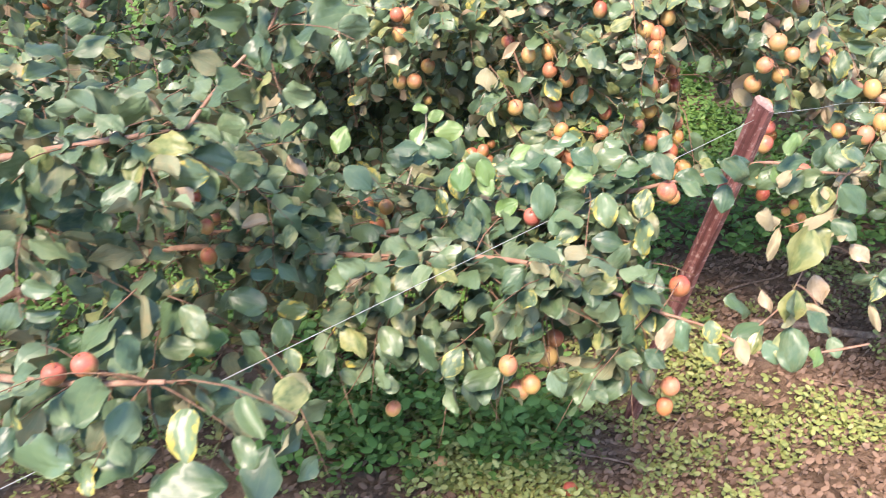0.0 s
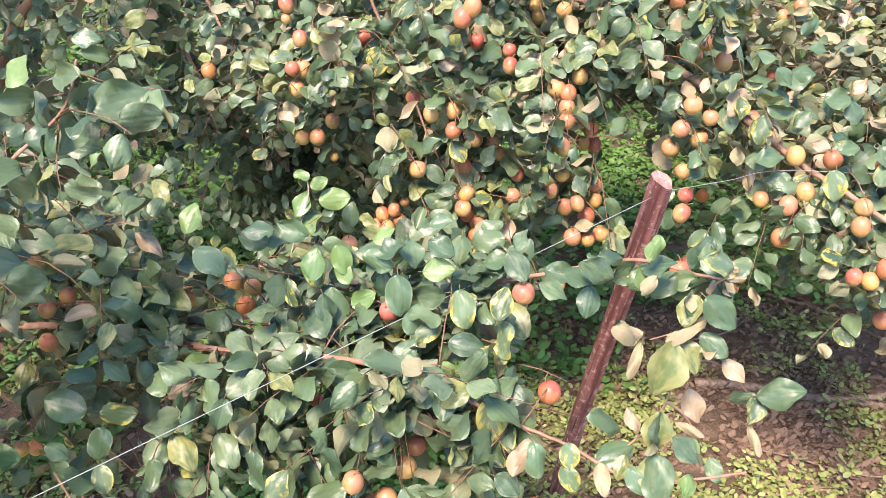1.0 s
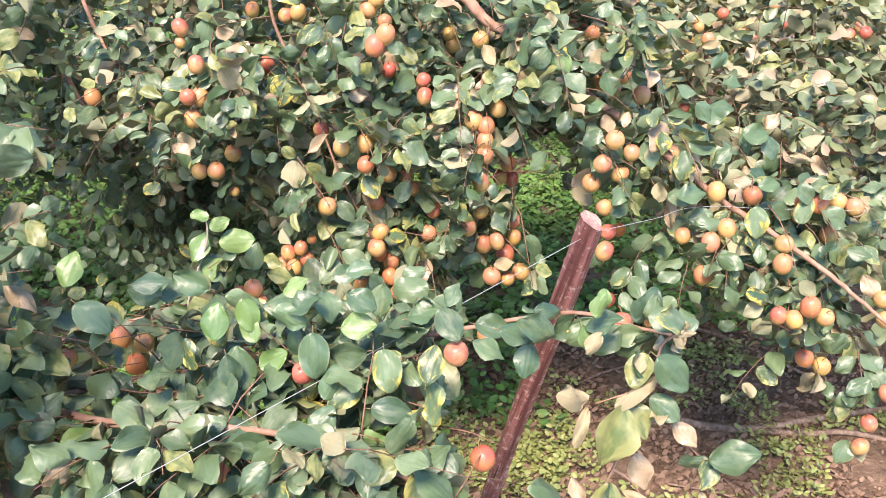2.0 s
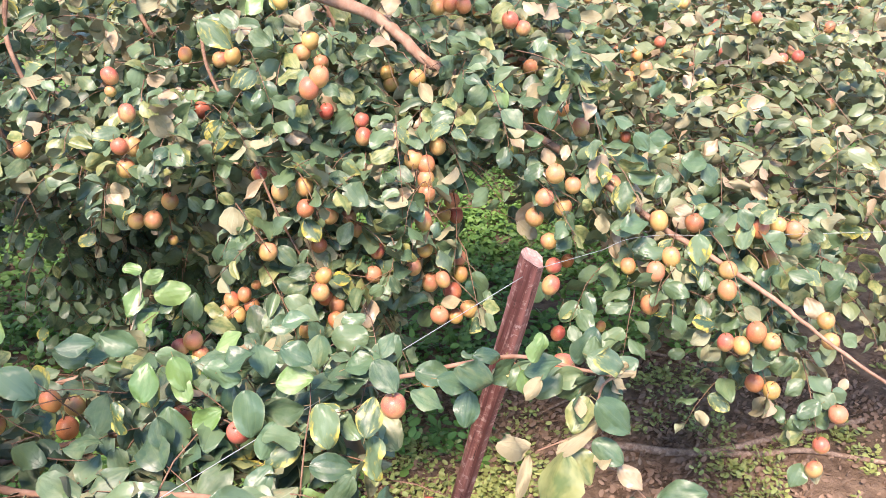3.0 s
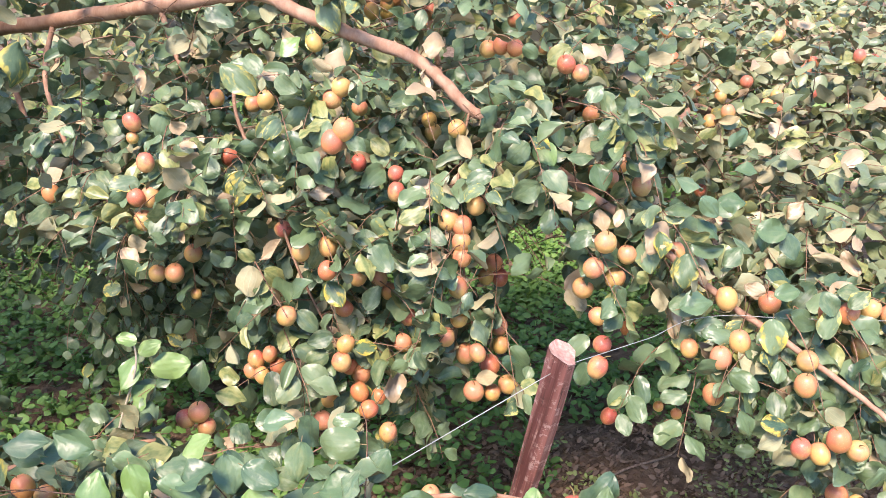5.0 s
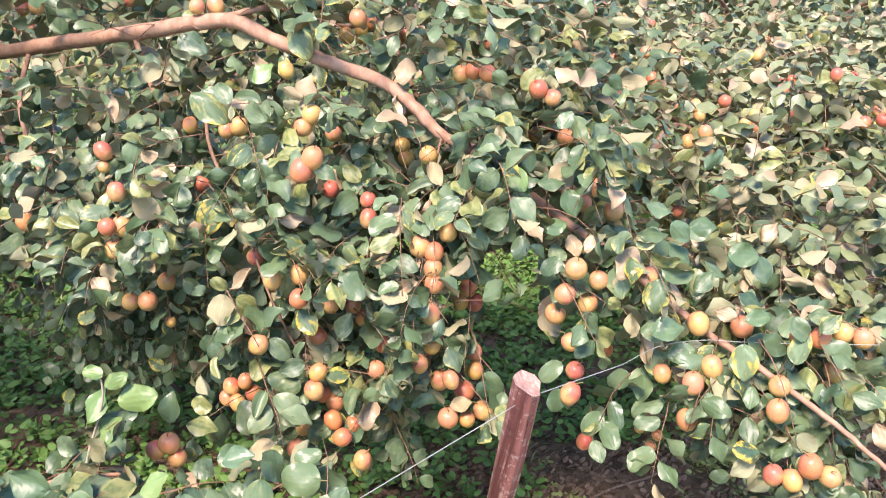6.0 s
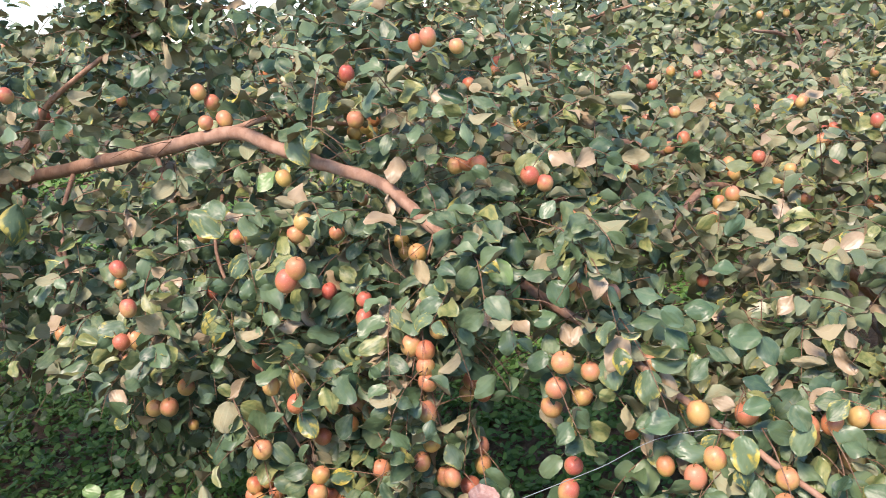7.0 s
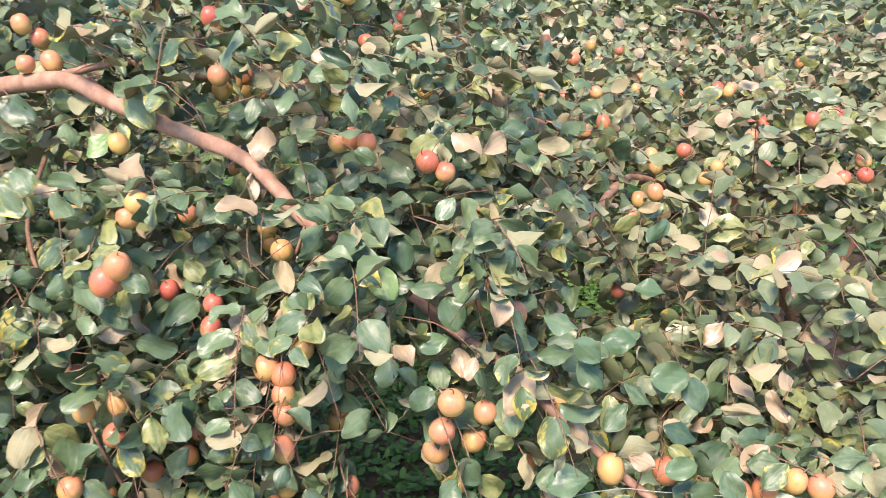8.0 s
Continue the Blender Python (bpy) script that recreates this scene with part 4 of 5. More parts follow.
def build_near_tree():
    """The tree beside the viewer: its low boughs reach across in front of the post."""
    tree = thing("jujube_tree", -1.25, 1.55, GROUND_Z, "jujube tree with low spreading boughs beside the wire", "fruit tree", "orchard trees")
    fol = Foliage(NEAR_LEAVES)
    trunk(tree, [(-1.25, 1.55, 0.0), (-1.24, 1.56, 0.30), (-1.20, 1.55, 0.60)], 0.050, 0.036)
    low = limb(tree, [(-1.20, 1.55, 0.58), (-0.90, 1.62, 0.72), (-0.57, 1.60, 0.82), (-0.27, 1.45, 0.885), (-0.05, 1.28, 0.955), (0.09, 1.24, 0.975), (0.21, 1.20, 0.968), (0.34, 1.15, 0.93), (0.42, 1.10, 0.925)], 0.009, 0.0020)
    high = limb(tree, [(-0.27, 1.45, 0.885), (-0.08, 1.46, 0.925), (0.10, 1.43, 0.962), (0.24, 1.402, 1.004), (0.37, 1.34, 1.060), (0.47, 1.28, 1.112), (0.52, 1.22, 1.148), (0.583, 1.18, 1.147), (0.608, 1.14, 1.158)], 0.0050, 0.0020)
    upper = limb(tree, [(-1.20, 1.55, 0.60), (-1.05, 1.35, 0.95), (-0.80, 1.18, 1.14), (-0.55, 1.10, 1.21), (-0.33, 1.08, 1.25)], 0.012, 0.003)
    rear = limb(tree, [(-1.18, 1.56, 0.60), (-0.95, 1.78, 0.72), (-0.60, 1.76, 0.78), (-0.40, 1.75, 0.80), (-0.15, 1.74, 0.88), (0.0, 1.74, 0.90)], 0.011, 0.003)
    front = limb(tree, [(-1.15, 1.50, 0.62), (-0.95, 1.15, 0.85), (-0.65, 0.95, 0.95), (-0.45, 0.85, 1.0), (-0.30, 0.78, 1.05)], 0.009, 0.003)
    tip = limb(tree, [(-0.33, 1.08, 1.25), (-0.28, 1.14, 1.31), (-0.23, 1.20, 1.36), (-0.21, 1.22, 1.42)], 0.003, 0.0015)
    droop = limb(tree, [(0.42, 1.10, 0.925), (0.50, 1.06, 0.90), (0.58, 1.05, 0.91), (0.64, 1.04, 0.93)], 0.0026, 0.0016)
    fruits(tree, [(0.166, 1.291, 1.027), (0.405, 1.209, 0.937), (0.355, 1.176, 1.119), (-0.462, 1.482, 0.989), (-0.455, 1.470, 1.020), (-0.436, 1.450, 0.940), (-0.430, 1.422, 0.891), (0.025, 1.407, 0.779), (0.579, 1.228, 1.125), (-0.56, 1.36, 1.06), (-0.53, 1.36, 1.06)], 2, 0.88)
    fruits(tree, [(0.507, 1.228, 1.120)], 0, 0.92)
    fruits(tree, [(-0.097, 1.531, 0.945), (-0.118, 1.550, 0.895), (-0.140, 1.560, 0.940), (0.062, 1.503, 0.929), (0.207, 1.227, 0.826), (0.192, 1.194, 0.811), (0.163, 1.175, 0.767), (0.145, 1.180, 0.752), (0.119, 1.132, 0.834), (-0.082, 1.321, 0.609), (0.377, 1.102, 0.813), (-0.24, 1.60, 0.88), (-0.46, 1.58, 0.90)], 0, 0.90)
    fruits(tree, [(-0.551, 1.512, 0.596), (-0.580, 1.512, 0.596), (0.374, 1.107, 0.770), (0.440, 1.420, 1.010), (-0.45, 1.30, 0.76)], 1, 0.80)
    fruits(tree, [(-0.395, 0.80, 1.06), (-0.455, 0.84, 1.02), (-0.71, 1.30, 0.82)], 2, 0.80)

    def by_post(p):
        """A gap in the boughs where the post shows."""
        return hides_fruit(p) or (p[0] > 0.36 and p[1] < 1.5) or (p[0] > -0.22 and p[2] < 0.76 and p[1] < 1.6) or (-0.50 < p[0] and p[2] < 0.70 and p[1] > 1.05)

    fol.clear = by_post
    for line, n, lo in ((low, 84, 0.25), (high, 38, 0.1), (upper, 46, 0.3), (rear, 46, 0.25), (front, 34, 0.25), (tip, 9, 0.0), (droop, 5, 0.0)):
        for _ in range(n):
            twig(fol, along(line, rng.uniform(lo, 1.0)), (rng.normal(0.2, 0.8), rng.uniform(-0.8, 0.7), rng.uniform(-0.7, 0.5)), rng.uniform(0.08, 0.20), 4.0, 0.027, bare=0.15, face=(0, -0.3, 0.8))
    for _ in range(80):
        x = rng.uniform(-0.42, 0.36)
        y = 1.46 - 0.35 * max(0, x) + rng.uniform(-0.10, 0.10)
        twig(fol, (x, y, 0.96 + 0.10 * max(0, x) + rng.normal(0, 0.03)), (rng.normal(0, 0.9), rng.uniform(-0.6, 0.5), rng.uniform(0.0, 0.8)), rng.uniform(0.05, 0.12), 3.0, 0.018, (0.044, 0.066))
    for _ in range(40):
        x = rng.uniform(-0.12, 0.33)
        twig(fol, (x, 1.25 - 0.2 * x + rng.uniform(-0.08, 0.08), rng.uniform(0.80, 0.96)), (rng.normal(0, 0.6), -0.3, -0.6), rng.uniform(0.08, 0.18), 4.0, 0.022, (0.044, 0.066))
    # the crowded part of the crown
    for _ in range(270):
        x, y = rng.uniform(-1.6, -0.25), rng.uniform(1.0, 2.05)
        if x > -0.42 and y > 1.8:
            continue
        top = 1.22 - 0.35 * max(0, x + 0.6) - 0.10 * abs(y - 1.3)
        twig(fol, (x, y, top - abs(rng.normal(0, 0.16))), (rng.normal(0.2, 0.7), rng.uniform(-0.8, 0.3), rng.uniform(-0.4, 0.6)), rng.uniform(0.10, 0.24), 3.5, 0.024)
    for _ in range(46):
        x = rng.uniform(-0.7, 0.05)
        twig(fol, (x, rng.uniform(1.1, 1.7), rng.uniform(0.62, 0.88)), (rng.normal(0, 0.6), -0.4, -0.5), rng.uniform(0.10, 0.22), 4.0, 0.028)
    # an unseen upper bough, added above the view to shade the low ones
    over = limb(tree, [(-1.20, 1.55, 0.60), (-1.35, 1.35, 1.20), (-1.15, 1.05, 1.66), (-0.80, 0.80, 1.78), (-0.50, 0.60, 1.80)], 0.016, 0.004)
    for _ in range(30):
        x, y = rng.uniform(-1.4, -0.42), rng.uniform(0.25, 1.15)
        twig(fol, (x, y, 1.68 + rng.uniform(0.0, 0.20)), (rng.normal(-0.1, 0.7), rng.normal(0, 0.7), rng.uniform(0.0, 0.7)), rng.uniform(0.10, 0.22), 1.5, 0.030)
    limb(tree, [(-0.070, 1.740, 0.850), (-0.060, 1.740, 0.920), (-0.040, 1.740, 0.980), (-0.020, 1.740, 1.040), (-0.020, 1.740, 1.080)], 0.0030, 0.0014, PALE_TWIG, "shoot", "upright pale young shoot", 6)
    for _ in range(16):  # leaves on the thin end of the upper bough
        s = rng.uniform(0.66, 0.98)
        p = along(high, s)
        one_leaf(tree, p, unit((rng.normal(0, 0.8), rng.uniform(-0.6, 0.5), rng.choice([-0.9, -0.6, 0.5]))), unit(np.array([0, -0.6, 0.7]) + rng.normal(0, 0.4, 3)), rng.uniform(0.036, 0.052), "l")
    fol.single(tree, 290, lambda r: abs(r[1] - 1.1) + 2 * max(0, -0.5 - r[0]) + 2 * (r[2] > 1.5), "l")
    finish(tree, fol, [LUSH_TOP, GREEN_UNDER, PETIOLE])
    set_leaves(tree, [(-0.05, 1.73, 0.99, 0.066, 0.2, 0.3, 0.9, "g"), (-0.02, 1.74, 1.06, 0.040, 0.9, -0.0, 0.4, "g"), (-0.01, 1.75, 1.03, 0.066, 1.0, -0.1, 0.1, "g"), (-0.04, 1.73, 0.95, 0.063, 0.6, 0.2, 0.8, "g"), (-0.01, 1.74, 1.08, 0.034, -1.0, -0.0, 0.3, "g")])
    set_leaves(tree, [(0.25, 1.26, 1.04, 0.057, -0.8, -0.4, -0.5, "y"), (0.27, 1.24, 1.10, 0.058, 0.1, -0.5, -0.8, "y"), (0.34, 1.22, 1.06, 0.058, -0.3, -0.5, -0.8, "y"), (0.32, 1.19, 1.06, 0.052, 0.2, 0.3, 0.9, "y"), (0.33, 1.19, 1.18, 0.047, 0.5, -0.5, -0.7, "p"), (0.34, 1.19, 1.17, 0.035, 0.3, 0.2, 0.9, "p"), (0.37, 1.19, 1.13, 0.047, 0.9, -0.3, -0.2, "p"), (0.40, 1.18, 1.15, 0.045, 1.0, -0.2, -0.1, "p"), (0.45, 1.19, 1.13, 0.046, -0.2, -0.5, -0.8, "p"), (0.18, 1.29, 1.10, 0.067, 0.0, -0.5, -0.8, "p"), (0.19, 1.24, 1.01, 0.050, 0.5, 0.2, 0.8, "p"), (0.22, 1.31, 1.14, 0.046, 0.9, -0.3, -0.4, "p"), (0.14, 1.32, 1.10, 0.051, 0.9, 0.1, 0.5, "p")])
    set_leaves(tree, [(0.08, 1.37, 1.11, 0.053, 0.3, -0.5, -0.8, "g"), (0.04, 1.35, 1.05, 0.044, 0.3, 0.2, 0.9, "p"), (0.08, 1.32, 0.97, 0.067, -0.1, 0.3, 1.0, "p")])
    set_leaves(tree, [(0.535, 1.080, 1.116, 0.080, -0.26, -0.34, -0.90, "o"), (0.537, 1.100, 1.101, 0.054, 0.55, -0.50, -0.67, "o"), (0.504, 1.100, 1.094, 0.063, -0.75, -0.43, 0.50, "u"), (0.499, 1.090, 1.100, 0.045, -0.44, -0.60, -0.66, "u"), (0.576, 1.120, 1.149, 0.046, -0.63, -0.59, -0.51, "o"), (0.586, 1.100, 1.123, 0.059, -0.88, -0.47, 0.00, "u"), (0.562, 1.120, 1.155, 0.041, -0.56, -0.67, -0.49, "u"), (0.559, 1.080, 1.171, 0.058, 0.70, -0.47, -0.53, "p"), (0.566, 1.090, 1.112, 0.042, 0.63, -0.65, -0.43, "p"), (0.600, 1.090, 1.074, 0.040, 0.61, -0.68, -0.41, "d"), (0.644, 1.080, 1.020, 0.059, 0.74, -0.46, 0.48, "p"), (0.660, 1.090, 1.020, 0.041, -0.40, -0.67, -0.62, "p"), (0.621, 1.100, 1.004, 0.036, 0.56, -0.77, 0.31, "p"), (0.647, 1.080, 0.980, 0.039, 0.19, -0.69, -0.69, "u"), (0.573, 1.120, 1.012, 0.052, 0.35, -0.53, -0.77, "d"), (0.523, 1.060, 1.020, 0.059, -0.06, -0.46, -0.89, "o"), (0.543, 1.070, 0.967, 0.050, 0.76, -0.54, -0.36, "g")])
    set_leaves(tree, [(0.517, 1.050, 0.960, 0.059, 0.05, -0.47, -0.88, "o"), (0.614, 1.100, 0.911, 0.035, 0.05, -0.78, -0.62, "p"), (0.555, 1.100, 0.967, 0.037, 0.68, -0.73, -0.05, "u"), (0.488, 1.100, 0.994, 0.039, 0.49, -0.70, -0.51, "d"), (0.501, 1.160, 1.158, 0.048, 0.68, -0.39, 0.62, "p"), (0.566, 1.130, 1.196, 0.040, 0.72, -0.68, -0.16, "p"), (0.524, 1.140, 1.167, 0.036, -0.68, -0.45, -0.58, "u"), (0.604, 1.100, 1.187, 0.053, -0.55, -0.51, 0.66, "p"), (0.476, 1.170, 1.139, 0.057, -0.61, -0.48, 0.63, "p"), (0.588, 1.090, 1.092, 0.034, -0.52, -0.81, -0.27, "u"), (0.494, 1.120, 0.929, 0.060, -0.49, -0.29, 0.82, "p"), (0.514, 1.100, 0.925, 0.061, -0.89, -0.45, 0.04, "p"), (0.451, 1.060, 0.938, 0.046, 0.12, -0.60, -0.79, "u"), (0.487, 1.050, 0.937, 0.041, 0.40, -0.67, -0.62, "p"), (0.573, 1.050, 0.923, 0.033, -0.36, -0.82, -0.44, "g"), (0.493, 1.080, 0.931, 0.036, -0.33, -0.76, -0.56, "o")])
    limb(tree, [(0.449, 1.100, 0.871), (0.491, 1.100, 0.916), (0.522, 1.090, 0.965), (0.539, 1.090, 1.004), (0.547, 1.090, 1.054), (0.539, 1.090, 1.110)], 0.0020, 0.0009, sides=5)
    limb(tree, [(0.547, 1.090, 1.054), (0.578, 1.100, 1.061), (0.610, 1.100, 1.052), (0.651, 1.090, 1.011)], 0.0020, 0.0009, sides=5)
    limb(tree, [(0.598, 1.100, 1.183), (0.584, 1.110, 1.162), (0.574, 1.100, 1.127), (0.562, 1.100, 1.111), (0.510, 1.100, 1.092)], 0.0020, 0.0009, sides=5)
    limb(tree, [(0.539, 1.090, 1.004), (0.565, 1.090, 0.984), (0.598, 1.090, 0.933)], 0.0020, 0.0009, sides=5)
    # the pale tuft of unfolding leaves at the bough's end
    set_leaves(tree, [(0.608, 1.14, 1.158, 0.024, 0.9, -0.3, 0.3, "u"), (0.606, 1.14, 1.158, 0.022, 0.6, -0.3, -0.7, "u"), (0.604, 1.14, 1.160, 0.026, 0.2, -0.4, -0.9, "u"), (0.606, 1.14, 1.160, 0.024, 0.7, -0.1, 0.7, "u"), (0.600, 1.145, 1.158, 0.022, -0.5, -0.4, -0.7, "u"), (0.604, 1.14, 1.162, 0.020, 0.1, 0.0, 1.0, "g")])
    set_leaves(tree, [(0.50, 1.12, 1.19, 0.035, 0.5, 0.2, 0.8, "g"), (0.50, 1.16, 1.17, 0.041, 0.3, -0.5, -0.8, "g")])
    set_leaves(tree, [(0.32, 1.17, 0.97, 0.069, -0.1, -0.5, -0.8, "y"), (0.41, 1.07, 0.96, 0.037, 0.1, -0.5, -0.8, "y"), (0.40, 1.06, 0.93, 0.041, 0.5, -0.5, -0.7, "y"), (0.37, 1.04, 0.91, 0.047, 0.0, 0.3, 1.0, "p"), (0.33, 1.05, 0.91, 0.053, 0.6, 0.2, 0.8, "d"), (0.31, 1.06, 0.91, 0.045, 0.9, -0.3, -0.4, "p"), (0.52, 1.06, 1.02, 0.057, 0.0, -0.5, -0.8, "p"), (0.52, 1.04, 0.97, 0.066, -0.1, -0.5, -0.8, "p"), (0.53, 1.04, 0.99, 0.050, 0.8, -0.4, -0.4, "p"), (0.23, 1.20, 0.99, 0.056, -0.2, -0.5, -0.8, "p"), (0.15, 1.24, 0.95, 0.059, 0.1, -0.5, -0.8, "p"), (0.02, 1.26, 0.99, 0.056, 0.3, -0.5, -0.8, "g"), (-0.08, 1.29, 0.94, 0.049, 0.3, -0.5, -0.8, "g")])
    set_leaves(tree, [(0.17, 1.21, 0.97, 0.054, 0.6, 0.2, 0.8, "p"), (0.23, 1.21, 0.98, 0.046, 0.9, -0.3, -0.2, "g"), (-0.17, 1.30, 0.92, 0.059, 1.0, -0.1, 0.2, "g"), (-0.21, 1.34, 0.92, 0.055, 0.5, 0.2, 0.8, "p"), (-0.33, 1.40, 0.90, 0.063, 1.0, -0.1, 0.1, "p"), (-0.27, 1.20, 0.90, 0.066, -0.9, 0.0, 0.4, "p"), (-0.27, 1.21, 0.90, 0.055, 1.0, -0.2, -0.1, "y"), (-0.24, 1.17, 0.91, 0.053, -0.2, -0.5, -0.8, "p"), (-0.02, 1.12, 0.91, 0.062, 0.1, -0.5, -0.8, "p"), (-0.06, 1.17, 0.96, 0.048, -0.2, -0.5, -0.8, "p"), (-0.23, 1.11, 0.89, 0.044, 0.3, -0.5, -0.8, "y"), (0.01, 1.04, 0.87, 0.049, 0.5, 0.2, 0.8, "y"), (-0.26, 1.10, 0.86, 0.047, -0.9, 0.1, 0.5, "p")])
    set_leaves(tree, [(-0.29, 1.51, 1.07, 0.061, 0.8, -0.4, -0.4, "d"), (-0.34, 1.55, 1.14, 0.065, 1.0, -0.1, 0.2, "u"), (-0.34, 1.50, 1.18, 0.030, 0.5, 0.2, 0.8, "g"), (-0.18, 1.44, 1.08, 0.058, 0.2, 0.3, 0.9, "g"), (-0.17, 1.44, 1.07, 0.067, 0.8, -0.4, -0.5, "p"), (-0.28, 1.42, 0.98, 0.076, 1.0, -0.1, 0.1, "p"), (-0.23, 1.21, 1.37, 0.053, 1.0, -0.2, -0.1, "p"), (-0.23, 1.14, 1.31, 0.054, -0.2, 0.3, 0.9, "p"), (-0.20, 1.20, 1.37, 0.056, 0.0, -0.5, -0.8, "p"), (-0.24, 1.09, 1.41, 0.043, 0.5, 0.2, 0.8, "g"), (-0.23, 1.25, 1.44, 0.037, 1.0, -0.1, 0.1, "p"), (-0.23, 1.39, 0.89, 0.067, 0.3, 0.2, 0.9, "p")])
    set_leaves(tree, [(-0.51, 0.90, 0.90, 0.075, 1.0, -0.0, 0.3, "g"), (-0.52, 0.84, 0.94, 0.076, 0.3, 0.3, 0.9, "p"), (-0.48, 0.94, 0.97, 0.075, 0.5, 0.2, 0.8, "p"), (-0.53, 0.82, 0.94, 0.088, 0.9, -0.3, -0.2, "p"), (-0.45, 0.81, 0.90, 0.083, 1.0, -0.1, 0.1, "p"), (-0.34, 0.75, 0.92, 0.090, 1.0, -0.1, 0.2, "p"), (-0.40, 1.03, 0.94, 0.090, 0.3, 0.3, 0.9, "p"), (-0.38, 1.06, 0.93, 0.067, 1.0, -0.1, 0.1, "g"), (-0.28, 1.12, 0.81, 0.055, -0.0, -0.6, -0.8, "u"), (-0.41, 1.12, 0.85, 0.072, 0.3, -0.5, -0.8, "y"), (-0.45, 1.02, 0.98, 0.064, 0.3, -0.6, -0.8, "p"), (-0.52, 0.95, 0.96, 0.053, 0.8, 0.1, 0.6, "g"), (-0.24, 0.84, 0.80, 0.081, 0.2, 0.3, 0.9, "p")])
    set_leaves(tree, [(-0.05, 1.43, 1.08, 0.047, 0.9, -0.2, 0.2, "p"), (0.04, 1.40, 1.08, 0.057, 0.1, -0.5, -0.9, "p"), (-0.03, 1.42, 1.08, 0.053, -1.0, 0.1, 0.2, "p"), (0.10, 1.39, 1.08, 0.053, 0.9, -0.2, 0.3, "p"), (0.08, 1.37, 1.08, 0.042, 0.4, -0.5, -0.8, "g"), (0.20, 1.36, 1.03, 0.050, 0.9, -0.2, 0.4, "p"), (0.20, 1.51, 1.07, 0.044, 0.9, -0.2, 0.2, "p"), (0.18, 1.44, 1.08, 0.049, 0.3, -0.5, -0.8, "p"), (0.01, 1.33, 1.07, 0.047, -0.1, -0.5, -0.9, "y"), (0.06, 1.32, 1.05, 0.054, 0.4, -0.5, -0.8, "p"), (0.10, 1.32, 1.02, 0.044, 0.9, -0.1, 0.5, "g"), (0.16, 1.34, 1.02, 0.046, -0.1, 0.2, 1.0, "p"), (-0.06, 1.31, 1.01, 0.049, 0.9, -0.2, 0.4, "p")])
    set_leaves(tree, [(-0.08, 1.40, 1.11, 0.053, 0.9, -0.1, 0.3, "p"), (0.04, 1.40, 1.10, 0.056, -0.9, 0.0, 0.4, "p"), (0.05, 1.39, 1.10, 0.049, 0.9, -0.3, -0.3, "p"), (0.13, 1.40, 1.09, 0.043, 0.8, 0.0, 0.6, "g"), (0.19, 1.37, 1.12, 0.050, 0.3, -0.5, -0.8, "p"), (0.22, 1.45, 1.10, 0.043, 0.9, -0.1, 0.3, "p"), (0.28, 1.41, 1.11, 0.051, -0.1, -0.5, -0.9, "p"), (0.30, 1.32, 1.09, 0.056, 0.9, -0.1, 0.4, "p"), (0.36, 1.36, 1.07, 0.046, 0.5, 0.1, 0.9, "p"), (0.39, 1.29, 1.10, 0.052, 1.0, -0.3, -0.1, "p"), (0.04, 1.33, 1.05, 0.054, 0.2, 0.2, 1.0, "g"), (0.12, 1.33, 1.11, 0.050, 0.8, -0.4, -0.4, "p"), (0.21, 1.30, 1.09, 0.050, 1.0, -0.2, 0.2, "g")])
    return tree


NEAR = build_near_tree()


def table_top(x, y):
    """The height of the pruned, table-like crowns on the far side."""
    front = 1.08 + 0.36 * min(1.0, max(0.0, (y - 1.95) / 1.0))
    return front + 0.10 * min(1, max(0, y - 3)) + 0.09 * noise.noise(Vector((x * 1.3, y * 1.3, 0.5))) + 0.05 * noise.noise(Vector((x * 4, y * 4, 2.5)))


